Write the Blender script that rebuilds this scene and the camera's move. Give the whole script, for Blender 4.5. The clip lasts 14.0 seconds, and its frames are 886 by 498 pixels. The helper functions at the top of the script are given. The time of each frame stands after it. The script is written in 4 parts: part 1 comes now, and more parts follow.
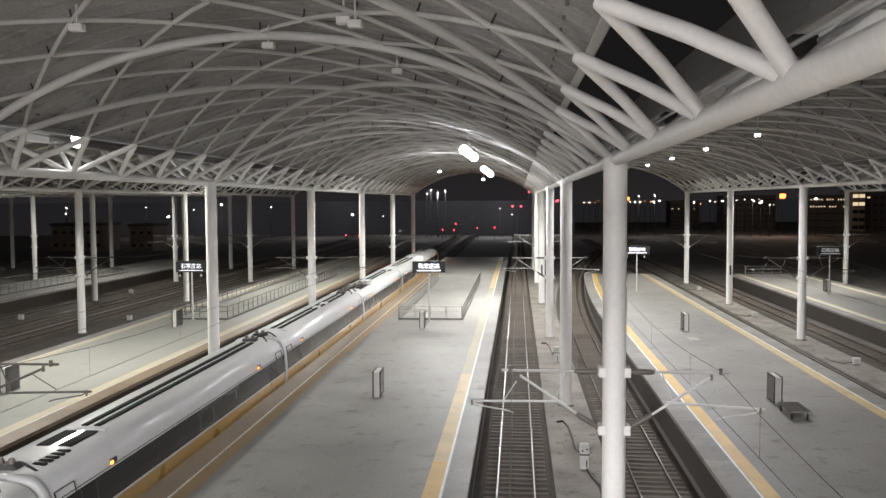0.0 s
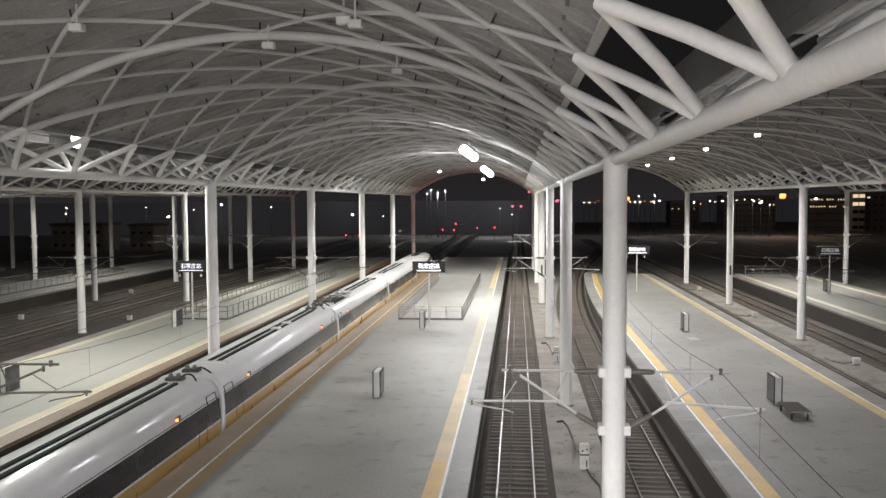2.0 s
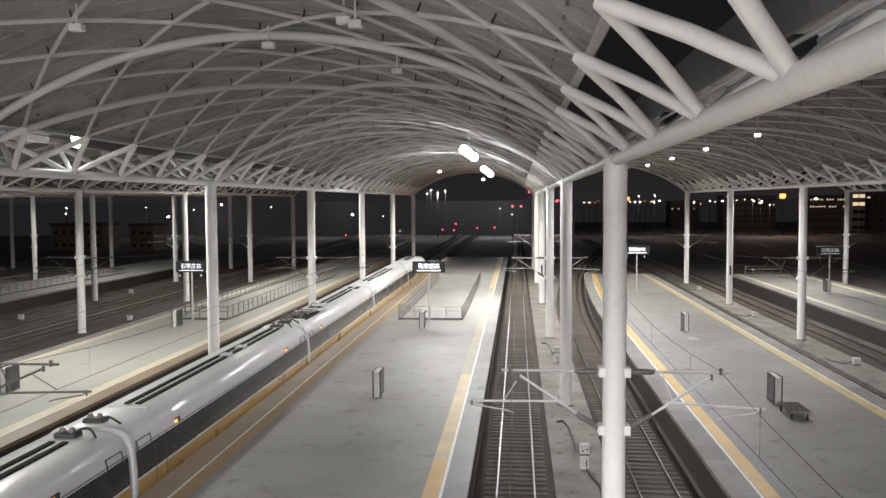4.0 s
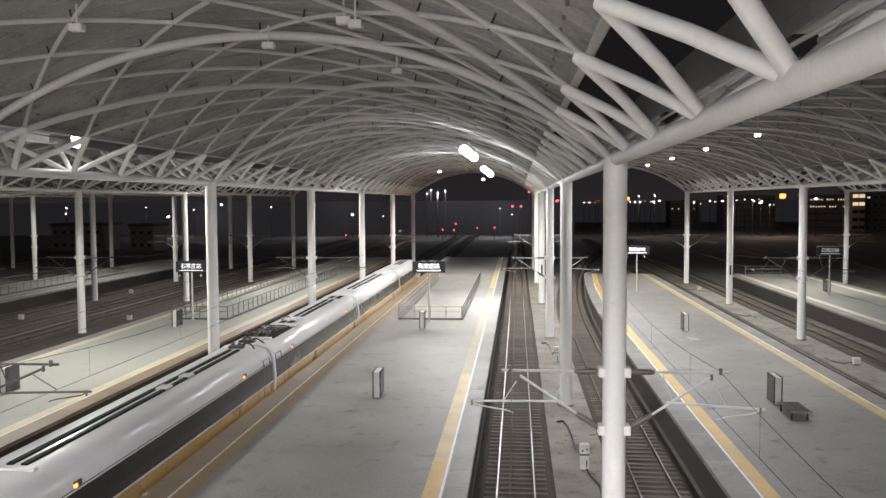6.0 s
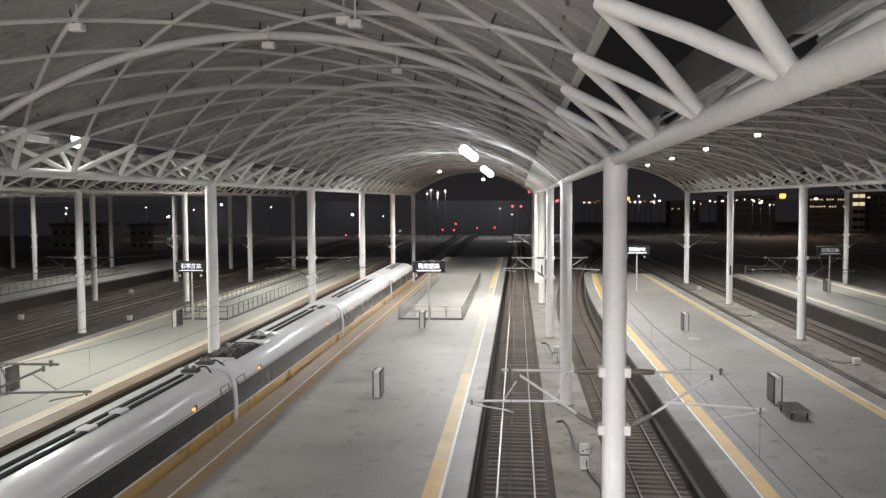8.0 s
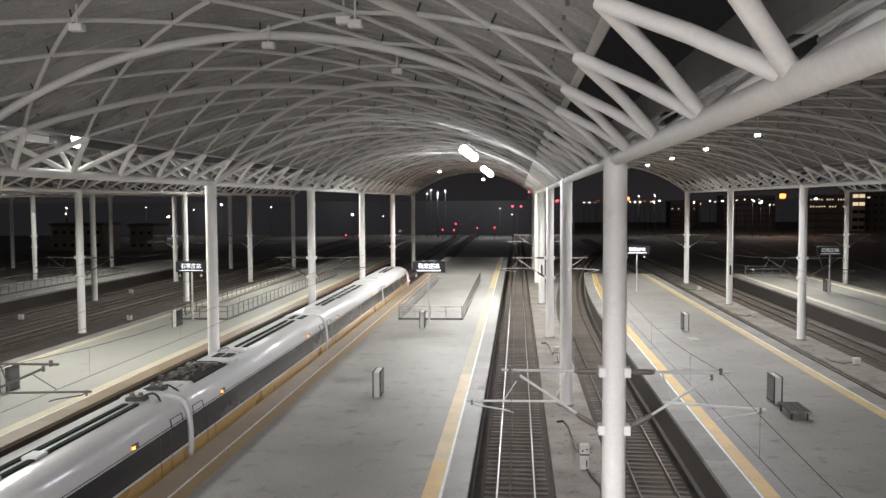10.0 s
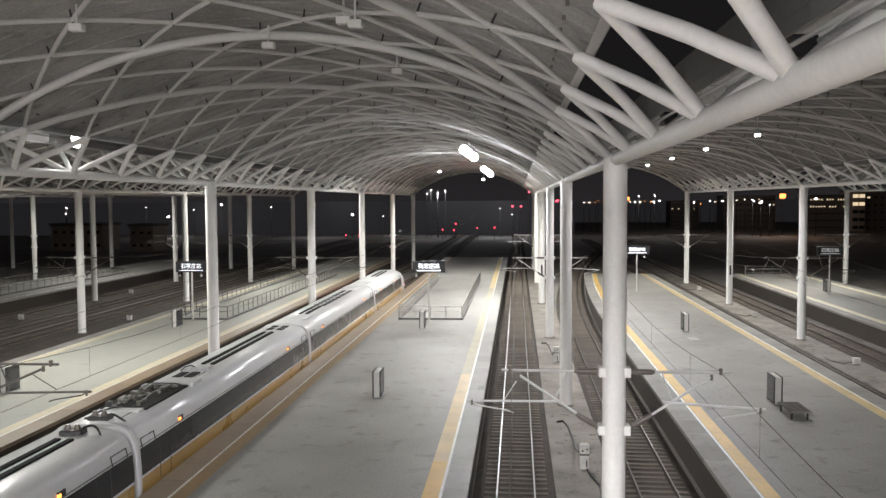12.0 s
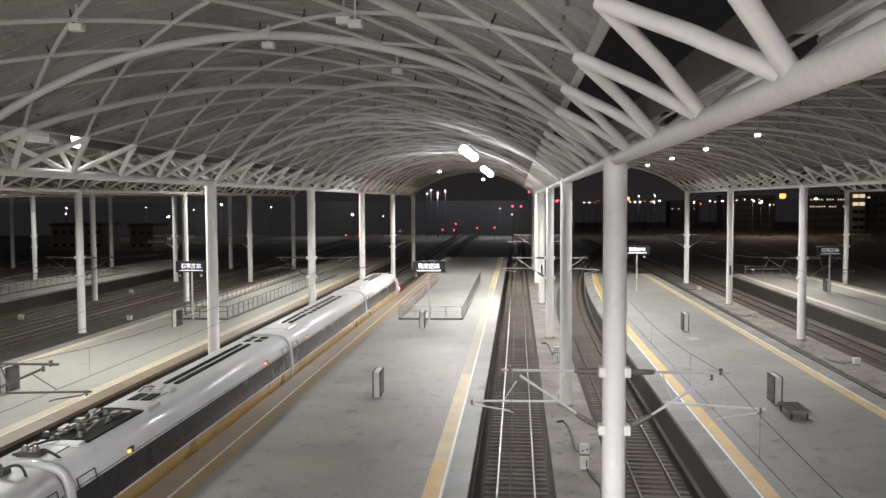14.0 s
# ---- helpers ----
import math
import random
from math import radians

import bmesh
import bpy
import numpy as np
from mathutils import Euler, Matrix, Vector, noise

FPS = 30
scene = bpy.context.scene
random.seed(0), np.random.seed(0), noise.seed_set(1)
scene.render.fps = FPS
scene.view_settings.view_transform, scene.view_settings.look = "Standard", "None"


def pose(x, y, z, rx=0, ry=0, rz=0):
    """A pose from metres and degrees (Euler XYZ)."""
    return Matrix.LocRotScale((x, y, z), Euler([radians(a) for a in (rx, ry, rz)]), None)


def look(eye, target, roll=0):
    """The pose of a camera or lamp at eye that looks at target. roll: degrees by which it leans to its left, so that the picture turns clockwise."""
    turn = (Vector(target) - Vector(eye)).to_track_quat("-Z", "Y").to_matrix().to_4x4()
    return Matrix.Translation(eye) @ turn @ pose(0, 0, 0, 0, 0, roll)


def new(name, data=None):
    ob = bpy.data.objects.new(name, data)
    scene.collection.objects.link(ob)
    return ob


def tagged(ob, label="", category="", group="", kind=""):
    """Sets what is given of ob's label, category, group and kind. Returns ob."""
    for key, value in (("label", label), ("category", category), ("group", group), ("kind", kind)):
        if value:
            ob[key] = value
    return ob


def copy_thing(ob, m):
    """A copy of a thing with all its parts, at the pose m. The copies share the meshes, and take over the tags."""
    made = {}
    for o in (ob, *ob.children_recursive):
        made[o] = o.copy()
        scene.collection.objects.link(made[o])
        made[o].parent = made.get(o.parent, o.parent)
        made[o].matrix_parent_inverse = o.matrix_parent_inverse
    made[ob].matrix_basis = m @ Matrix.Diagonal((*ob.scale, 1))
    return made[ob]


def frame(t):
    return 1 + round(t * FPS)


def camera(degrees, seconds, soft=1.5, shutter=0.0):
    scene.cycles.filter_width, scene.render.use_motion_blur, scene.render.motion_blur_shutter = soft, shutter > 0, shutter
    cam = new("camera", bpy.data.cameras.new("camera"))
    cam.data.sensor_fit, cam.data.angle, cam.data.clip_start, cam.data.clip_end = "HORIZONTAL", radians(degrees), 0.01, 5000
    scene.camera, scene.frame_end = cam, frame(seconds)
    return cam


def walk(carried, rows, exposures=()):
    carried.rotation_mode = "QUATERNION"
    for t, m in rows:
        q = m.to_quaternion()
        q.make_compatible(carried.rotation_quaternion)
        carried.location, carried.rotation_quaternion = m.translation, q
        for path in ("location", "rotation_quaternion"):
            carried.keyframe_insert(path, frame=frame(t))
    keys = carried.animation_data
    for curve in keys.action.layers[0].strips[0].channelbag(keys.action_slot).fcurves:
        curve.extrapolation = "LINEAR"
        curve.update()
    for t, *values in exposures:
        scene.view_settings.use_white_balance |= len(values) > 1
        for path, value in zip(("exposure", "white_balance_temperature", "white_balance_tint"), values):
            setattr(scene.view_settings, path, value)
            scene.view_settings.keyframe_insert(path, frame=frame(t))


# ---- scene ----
cam = camera(55.5, 14.0, soft=1.5)
EYE = Vector((0.0, 0.0, 10.38))
AIM = EYE + Vector((math.sin(radians(-5.071)) * math.cos(radians(3.24)), math.cos(radians(-5.071)) * math.cos(radians(3.24)), -math.sin(radians(3.24)))) * 10
walk(cam, [(0.0, look(EYE, AIM, -0.303)), (14.0, look(EYE, AIM, -0.303))], exposures=[(0.0, 0.28), (14.0, 0.28)])

# ---- night sky ----
world = bpy.data.worlds.new("night")
scene.world = world
world.use_nodes = True
# city glow: paler towards the horizon, dark overhead
_w = world.node_tree
_tc, _sep, _mr = _w.nodes.new("ShaderNodeTexCoord"), _w.nodes.new("ShaderNodeSeparateXYZ"), _w.nodes.new("ShaderNodeMapRange")
_w.links.new(_tc.outputs["Generated"], _sep.inputs[0])
_w.links.new(_sep.outputs["Z"], _mr.inputs["Value"])
_mr.inputs["From Min"].default_value, _mr.inputs["From Max"].default_value = 0.0, 0.13
_mr.inputs["To Min"].default_value, _mr.inputs["To Max"].default_value = 0.016, 0.008
_w.links.new(_mr.outputs[0], _w.nodes["Background"].inputs[1])
_w.nodes["Background"].inputs[0].default_value = (1.0, 0.92, 0.98, 1)

BAY = 24.44            # column spacing along the tracks
START, END_LONG, END_SHORT = -30.0, 147.6, 123.2
VAULTS = [(-18.22, 2.78, END_LONG), (2.78, 23.96, END_SHORT), (-39.70, -18.22, END_LONG), (23.96, 45.80, END_SHORT), (-73.4, -51.20, END_LONG), (-92.3, -73.4, END_LONG)]


def lamp_light(x, y, z, watts, size=0.9, colour=(1.0, 0.975, 0.955), cone=172):
    data = bpy.data.lights.new("lamp_light", "SPOT")
    data.energy, data.shadow_soft_size, data.color = watts, size, colour
    data.spot_size, data.spot_blend = radians(cone), 0.25
    ob = new("lamp_light", data)
    ob.matrix_world = pose(x, y, z)
    return ob


# hall lamps, several unseen ones added: x, y, z, watts
HALL = [(-2.92, 51.0, 13.36, 1700), (-2.69, 75.0, 13.1, 4200), (-7.84, 85.0, 13.4, 7500), (-4.6, 114.0, 13.3, 11000), (-29.0, 50.0, 14.8, 11500), (-28.5, 98.0, 14.8, 9500),
        (12.95, 47.2, 13.9, 2600), (12.95, 59.8, 13.9, 3000), (12.95, 72.6, 13.9, 3200), (12.95, 86.0, 13.9, 3200), (34.0, 102.0, 13.8, 11000), (-61.0, 112.0, 14.0, 7000), (12.95, 104.0, 13.9, 4500)]
# added lamps, unseen, that brighten the near columns and floor: x, y, z, watts
NEAR_FILL = [(-5.0, -14.0, 13.5, 24000), (12.95, -14.0, 14.0, 8000), (-28.5, -20.0, 14.1, 9000), (-28.5, 14.0, 14.4, 3500)]
for x, y, z, w in HALL + NEAR_FILL:
    lamp_light(x, y, z - 0.12, w, 2.4 if y > 80 else 0.9, cone=160 if y > 30 else 172, colour=(1.0, 0.985, 0.925) if -40 < x < -20 or y > 80 else (1.0, 0.98, 1.0))
# open floodlights also throw light up on the roof
for x, y, z, _ in HALL[:3]:
    up = bpy.data.lights.new("flood_light", "POINT")
    up.energy, up.shadow_soft_size, up.color = 420, 0.45, (0.93, 0.95, 1.0)
    new("flood_light", up).matrix_world = pose(x, y + 0.9, z - 0.7)
edge_light = bpy.data.lights.new("edge_floodlight", "POINT")
edge_light.energy, edge_light.shadow_soft_size, edge_light.color = 35, 0.3, (1.0, 0.98, 0.96)
new("edge_floodlight", edge_light).matrix_world = pose(-18.1, 33.5, 12.97)
# yard and street lamps far beyond the platforms: bearing, height, watts
for bx, z, w, c in ((-0.4268, 6, 6000, (1, 0.97, 1)), (-0.2432, 9.5, 6000, (1, 0.97, 1)), (-0.0945, 13, 12000, (0.92, 0.94, 1)), (-0.0207, 8, 12000, (0.92, 0.94, 1)), (0.1477, 11, 6000, (1, 0.95, 0.95)), (0.2795, 9.5, 6000, (1, 0.98, 0.98)), (0.3034, 11, 7000, (1, 0.5, 0.2))):
    yard = bpy.data.lights.new("yard_light", "POINT")
    yard.energy, yard.shadow_soft_size, yard.color = w * 0.25, 1.0, c
    new("yard_light", yard).matrix_world = pose(bx * 278, 277, z)
# area lamp added behind the camera to light the column fronts; source unseen
glow = bpy.data.lights.new("rear_fill", "AREA")
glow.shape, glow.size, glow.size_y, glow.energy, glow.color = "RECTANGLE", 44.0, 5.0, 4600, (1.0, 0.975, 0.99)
new("rear_fill", glow).matrix_world = pose(-8.0, -15.0, 8.5, 90, 0, 0)

# ---- materials ----


def surface(name, colour, rough=0.6, metal=0.0, scale=1.0, var=0.25, bump=0.15, spots=0.0, coat=0.0, random_tint=0.0, spec=0.5):
    """A painted, cast or rolled surface with broad stains, fine grain and relief."""
    m = bpy.data.materials.new(name)
    m.use_nodes = True
    nt = m.node_tree
    b = nt.nodes["Principled BSDF"]
    tex = nt.nodes.new("ShaderNodeTexCoord")

    def noise_node(s, detail):
        n = nt.nodes.new("ShaderNodeTexNoise")
        n.inputs["Scale"].default_value, n.inputs["Detail"].default_value = s, detail
        nt.links.new(tex.outputs["Object"], n.inputs["Vector"])
        return n
    broad, fine = noise_node(0.35 * scale, 5), noise_node(14 * scale, 4)
    mix = nt.nodes.new("ShaderNodeMix")
    mix.data_type = "FLOAT"
    mix.inputs[0].default_value = 0.4
    nt.links.new(broad.outputs["Fac"], mix.inputs[2])
    nt.links.new(fine.outputs["Fac"], mix.inputs[3])
    ramp = nt.nodes.new("ShaderNodeMapRange")
    ramp.inputs["From Min"].default_value, ramp.inputs["From Max"].default_value = 0.3, 0.7
    ramp.inputs["To Min"].default_value, ramp.inputs["To Max"].default_value = 1 - var, 1 + var * 0.6
    nt.links.new(mix.outputs[0], ramp.inputs["Value"])
    value = ramp.outputs[0]
    if random_tint:
        info = nt.nodes.new("ShaderNodeObjectInfo")
        r2 = nt.nodes.new("ShaderNodeMapRange")
        r2.inputs["To Min"].default_value, r2.inputs["To Max"].default_value = 1 - random_tint, 1 + random_tint
        nt.links.new(info.outputs["Random"], r2.inputs["Value"])
        mul = nt.nodes.new("ShaderNodeMath")
        mul.operation = "MULTIPLY"
        nt.links.new(value, mul.inputs[0])
        nt.links.new(r2.outputs[0], mul.inputs[1])
        value = mul.outputs[0]
    if spots:
        sp = noise_node(1.7 * scale, 8)
        r3 = nt.nodes.new("ShaderNodeMapRange")
        r3.inputs["From Min"].default_value, r3.inputs["From Max"].default_value = 0.58, 0.72
        r3.inputs["To Min"].default_value, r3.inputs["To Max"].default_value = 1, 1 - spots
        nt.links.new(sp.outputs["Fac"], r3.inputs["Value"])
        mul = nt.nodes.new("ShaderNodeMath")
        mul.operation = "MULTIPLY"
        nt.links.new(value, mul.inputs[0])
        nt.links.new(r3.outputs[0], mul.inputs[1])
        value = mul.outputs[0]
    sc = nt.nodes.new("ShaderNodeVectorMath")
    sc.operation = "SCALE"
    sc.inputs[0].default_value = colour
    nt.links.new(value, sc.inputs["Scale"])
    nt.links.new(sc.outputs[0], b.inputs["Base Color"])
    rr = nt.nodes.new("ShaderNodeMapRange")
    rr.inputs["To Min"].default_value, rr.inputs["To Max"].default_value = max(0.03, rough - 0.12), min(1, rough + 0.12)
    nt.links.new(broad.outputs["Fac"], rr.inputs["Value"])
    nt.links.new(rr.outputs[0], b.inputs["Roughness"])
    b.inputs["Metallic"].default_value = metal
    b.inputs["Coat Weight"].default_value, b.inputs["Coat Roughness"].default_value = coat, 0.14
    b.inputs["Specular IOR Level"].default_value = spec
    bp = nt.nodes.new("ShaderNodeBump")
    bp.inputs["Strength"].default_value, bp.inputs["Distance"].default_value = bump, 0.02
    nt.links.new(fine.outputs["Fac"], bp.inputs["Height"])
    nt.links.new(bp.outputs[0], b.inputs["Normal"])
    return m


def glowing(name, colour, strength):
    m = bpy.data.materials.new(name)
    m.use_nodes = True
    b = m.node_tree.nodes["Principled BSDF"]
    b.inputs["Base Color"].default_value = (*[min(0.8, c) for c in colour], 1)
    b.inputs["Emission Color"].default_value = (*colour, 1)
    b.inputs["Emission Strength"].default_value = strength
    return m


PLATFORM = surface("platform_concrete", (0.28, 0.272, 0.256), 0.52, scale=0.6, var=0.34, bump=0.06, spots=0.35, spec=0.2)
PLATFORM_PALE = surface("pale_platform_concrete", (0.36, 0.36, 0.325), 0.5, scale=0.6, var=0.16, bump=0.06, spots=0.15, spec=0.3)
COPING = surface("worn_edge_slabs", (0.21, 0.204, 0.192), 0.45, scale=1.5, var=0.45, bump=0.08, spots=0.45, random_tint=0.2, spec=0.22)
COPING_DULL = surface("dull_edge_slabs", (0.27, 0.26, 0.245), 0.62, scale=1.5, var=0.35, bump=0.12, spots=0.3, random_tint=0.12, spec=0.3)
# the train's golden reflection is put into this brown; platform 2 shares it
COPING_BROWN = surface("brown_edge_slabs", (0.30, 0.232, 0.165), 0.4, scale=1.5, var=0.25, bump=0.08, spots=0.2, random_tint=0.08)
# near-black: the shade of the track trench is put into this colour
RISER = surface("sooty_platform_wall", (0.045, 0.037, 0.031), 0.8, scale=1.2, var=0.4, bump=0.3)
TACTILE = surface("yellow_tactile_paving", (0.62, 0.40, 0.12), 0.5, scale=2, var=0.25, bump=0.3, spots=0.2)
TACTILE_PALE = surface("cream_tactile_paving", (0.58, 0.52, 0.37), 0.5, scale=2, var=0.2, bump=0.3, spots=0.15)
TACTILE_MUTED = surface("muted_yellow_tactile_paving", (0.55, 0.42, 0.21), 0.5, scale=2, var=0.3, bump=0.3, spots=0.25)
# strip colour with the floodlight glare put into it
TACTILE_GLARE = surface("glare_washed_tactile_paving", (0.38, 0.345, 0.25), 0.55, scale=2, var=0.3, bump=0.3, spots=0.25, spec=0.25)
# yellow strip turned brown: the weak light there is put into its colour
TACTILE_DIM = surface("brown_dimmed_tactile_paving", (0.35, 0.245, 0.13), 0.5, scale=2, var=0.25, bump=0.3, spots=0.2)
LINE = surface("white_line_paint", (0.78, 0.77, 0.72), 0.5, scale=3, var=0.2, bump=0.1, spots=0.25)
BALLAST = surface("grey_brown_ballast", (0.072, 0.06, 0.05), 0.9, scale=3, var=0.65, bump=0.9, spots=0.45)
YARD = surface("dusty_yard_ground", (0.22, 0.205, 0.19), 0.95, scale=0.5, var=0.4, bump=0.5, spots=0.3)
BEDSLAB = surface("grimy_concrete_bed", (0.27, 0.245, 0.22), 0.8, scale=1.4, var=0.55, bump=0.3, spots=0.6)
SLEEPER = surface("dusty_concrete_sleeper", (0.155, 0.13, 0.108), 0.8, scale=3, var=0.45, bump=0.3, random_tint=0.2)
RAILSIDE = surface("rusty_rail", (0.075, 0.06, 0.05), 0.7, metal=0.3, scale=4, var=0.35, bump=0.2)
RAILTOP = surface("polished_rail_head", (0.55, 0.54, 0.53), 0.4, metal=1.0, scale=4, var=0.1, bump=0.05)
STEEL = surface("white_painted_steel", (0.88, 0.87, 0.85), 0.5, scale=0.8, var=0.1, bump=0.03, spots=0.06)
# same white paint as STEEL, darkened to hold the dimmer light under the roof
RIB = surface("dimmed_white_rib", (0.58, 0.57, 0.555), 0.6, scale=0.8, var=0.12, bump=0.03)
DECK = surface("dull_metal_roof_deck", (0.30, 0.292, 0.28), 0.5, scale=0.9, var=0.5, bump=0.25, spots=0.35)
FASCIA = surface("grey_fascia_panel", (0.30, 0.295, 0.29), 0.5, scale=0.6, var=0.15, bump=0.05)
GALV = surface("galvanised_steel", (0.64, 0.64, 0.63), 0.42, metal=0.1, scale=4, var=0.2, bump=0.05)
DARKSTEEL = surface("dark_grey_steel", (0.13, 0.12, 0.11), 0.5, metal=0.4, scale=4, var=0.3, bump=0.05)
RAILDULL = surface("dull_rail_head", (0.15, 0.138, 0.128), 0.5, metal=0.3, scale=4, var=0.25, bump=0.1)
CERAMIC = surface("brown_insulator", (0.15, 0.13, 0.115), 0.35, scale=5, var=0.2, bump=0.05)
WIRE = surface("dark_copper_wire", (0.07, 0.06, 0.05), 0.5, metal=0.5, scale=5, var=0.2)
BLACK = surface("black_plastic", (0.025, 0.025, 0.027), 0.4, scale=3, var=0.25, bump=0.05)
POSTER = surface("dim_poster_face", (0.07, 0.07, 0.075), 0.2, scale=2.5, var=0.7, bump=0.0)
CABINET = surface("pale_cabinet_metal", (0.66, 0.65, 0.62), 0.35, scale=1.5, var=0.12, bump=0.03)
STAINLESS = surface("brushed_stainless", (0.5, 0.5, 0.49), 0.32, metal=0.9, scale=5, var=0.15)
KERB = surface("dark_granite_kerb", (0.16, 0.155, 0.15), 0.45, scale=3, var=0.3, bump=0.1)
BOXWHITE = surface("dirty_white_box", (0.66, 0.65, 0.62), 0.5, scale=4, var=0.25, bump=0.1, spots=0.3)
TRAINWHITE = surface("silver_white_train_paint", (0.63, 0.635, 0.64), 0.55, scale=0.7, var=0.12, bump=0.01, coat=0.45, spots=0.05, spec=0.3)
BAND = surface("black_window_band", (0.015, 0.015, 0.017), 0.25, scale=0.8, var=0.3, bump=0.0, spec=0.25)
PANE = surface("dark_tinted_window", (0.011, 0.011, 0.013), 0.2, scale=0.8, var=0.3, bump=0.0, spec=0.25)
GOLD = surface("golden_stripe_paint", (0.40, 0.25, 0.07), 0.3, scale=1.5, var=0.15, bump=0.02)
ROOFGREY = surface("dark_roof_duct", (0.06, 0.06, 0.06), 0.55, scale=4, var=0.35, bump=0.1)
DUCT = surface("black_roof_duct", (0.024, 0.024, 0.024), 0.85, scale=4, var=0.35, bump=0.1, spec=0.12)
NIGHTWALL = surface("night_building_wall", (0.16, 0.15, 0.14), 0.8, scale=0.1, var=0.25)
BEIGEWALL = surface("beige_building_wall", (0.45, 0.38, 0.3), 0.8, scale=0.1, var=0.2)
LAMPGLOW = glowing("lamp_glow", (1.0, 0.97, 0.94), 70)
EDGEGLOW = glowing("edge_lamp_glow", (1.0, 0.98, 0.96), 22)
FLOODGLOW = glowing("floodlight_glow", (0.93, 0.95, 1.0), 60)
SIGNGLOW = glowing("lit_sign_letters", (0.9, 0.92, 1.0), 1.3)
SIGNBRIGHT = glowing("bright_sign_letters", (0.9, 0.92, 1.0), 3)
SIGNDIM = glowing("dim_sign_letters", (0.8, 0.82, 0.85), 0.35)
AMBER = glowing("amber_marker_glow", (1.0, 0.30, 0.06), 2.6)
REDGLOW = glowing("red_glow", (1.0, 0.06, 0.10), 5)
REDTAIL = glowing("red_tail_light_glow", (1.0, 0.03, 0.07), 320)
STREETWHITE = glowing("street_lamp_glow", (1.0, 0.98, 0.95), 30)
STREETORANGE = glowing("sodium_lamp_glow", (1.0, 0.28, 0.07), 3.0)
WINDOWBRIGHT = glowing("warm_white_lamp_glow", (1.0, 0.8, 0.6), 6)
WINDOWWARM = glowing("lit_window_glow", (1.0, 0.78, 0.5), 0.7)

# ---- mesh helpers ----


def box_into(bm, x0, x1, y0, y1, z0, z1):
    v = [bm.verts.new((x, y, z)) for x in (x0, x1) for y in (y0, y1) for z in (z0, z1)]
    for q in ((0, 1, 3, 2), (4, 6, 7, 5), (0, 4, 5, 1), (2, 3, 7, 6), (0, 2, 6, 4), (1, 5, 7, 3)):
        bm.faces.new([v[i] for i in q])
    return bm


def soft_box(x0, x1, y0, y1, z0, z1, r=0.02, seg=2):
    bm = box_into(bmesh.new(), x0, x1, y0, y1, z0, z1)
    bmesh.ops.recalc_face_normals(bm, faces=bm.faces)
    bmesh.ops.bevel(bm, geom=list(bm.edges), offset=r, segments=seg, affect="EDGES", profile=0.5)
    return bm


def tube_into(bm, pts, r, n=8):
    pts = [Vector(p) for p in pts]
    rings = []
    for i, p in enumerate(pts):
        d = (pts[min(i + 1, len(pts) - 1)] - pts[max(i - 1, 0)]).normalized()
        a = d.cross(Vector((0, 0, 1)))
        a = (Vector((1, 0, 0)) if a.length < 1e-3 else a).normalized()
        b = a.cross(d)
        rr = r[i] if isinstance(r, (list, tuple)) else r
        rings.append([bm.verts.new(p + rr * (a * math.cos(2 * math.pi * k / n) + b * math.sin(2 * math.pi * k / n))) for k in range(n)])
    for u, w in zip(rings, rings[1:]):
        for k in range(n):
            bm.faces.new((u[k], u[(k + 1) % n], w[(k + 1) % n], w[k])).smooth = n > 4
    for ring in (rings[0], rings[-1][::-1]):
        bm.faces.new([bm.verts.new(v.co) for v in ring])
    return bm


def tube(pts, r, n=8):
    return tube_into(bmesh.new(), pts, r, n)


def part(name, bm, mat, parent=None, label=""):
    bmesh.ops.recalc_face_normals(bm, faces=bm.faces)
    me = bpy.data.meshes.new(name)
    bm.to_mesh(me)
    bm.free()
    me.materials.append(mat)
    ob = new(name, me)
    ob.parent = parent
    return tagged(ob, label)


def shared(name, me, m, parent):
    ob = new(name, me)
    ob.parent = parent
    ob.matrix_basis = m
    return ob


def thing(name, label, category, m=None, group="", kind=""):
    ob = new(name)
    ob.empty_display_size = 0.3
    if m is not None:
        ob.matrix_basis = m
    return tagged(ob, label, category, group, kind)


def drift(x, y):
    """Sideways shift of the track east of the middle columns, which curves away at its far end."""
    return 0.0008 * max(0.0, y - 70.0) ** 2 if 3.5 < x < 12 else 0.0


def ribbon(x0, x1, y0, y1, z0, z1, step=6.0, follow=None, far_side=None):
    """A long slab along the tracks that follows their curve."""
    bm = bmesh.new()
    n = max(1, int((y1 - y0) / step))
    prev = None
    for i in range(n + 1):
        y = y0 + (y1 - y0) * i / n
        s = drift(x0 if follow is None else follow, y)
        e = s if far_side is None else drift(far_side, y)
        cur = [bm.verts.new(c) for c in ((x0 + s, y, z0), (x1 + e, y, z0), (x1 + e, y, z1), (x0 + s, y, z1))]
        if prev:
            for k in range(4):
                bm.faces.new((prev[k], prev[(k + 1) % 4], cur[(k + 1) % 4], cur[k]))
        else:
            bm.faces.new(cur)
        prev = cur
    bm.faces.new(prev[::-1])
    return bm


# ---- ground and tracks ----
tagged(part("ground", box_into(bmesh.new(), -900, 900, -60, 1500, -2.4, -1.62), YARD), "dusty grey-brown gravel ground of the rail yard", "ground", kind="structure")
for i, (a, b) in enumerate(((1.55, 4.05), (-18.65, -16.95), (22.55, 25.15), (-41.6, -37.8), (-53, -49))):
    tagged(part(f"track_bed_{i + 1}", ribbon(a, b, START, 170, -1.7, -1.5, follow=a if a > 10 else 0), BEDSLAB if i < 3 else BALLAST), "grimy concrete strip between two tracks", "pavement", kind="structure")

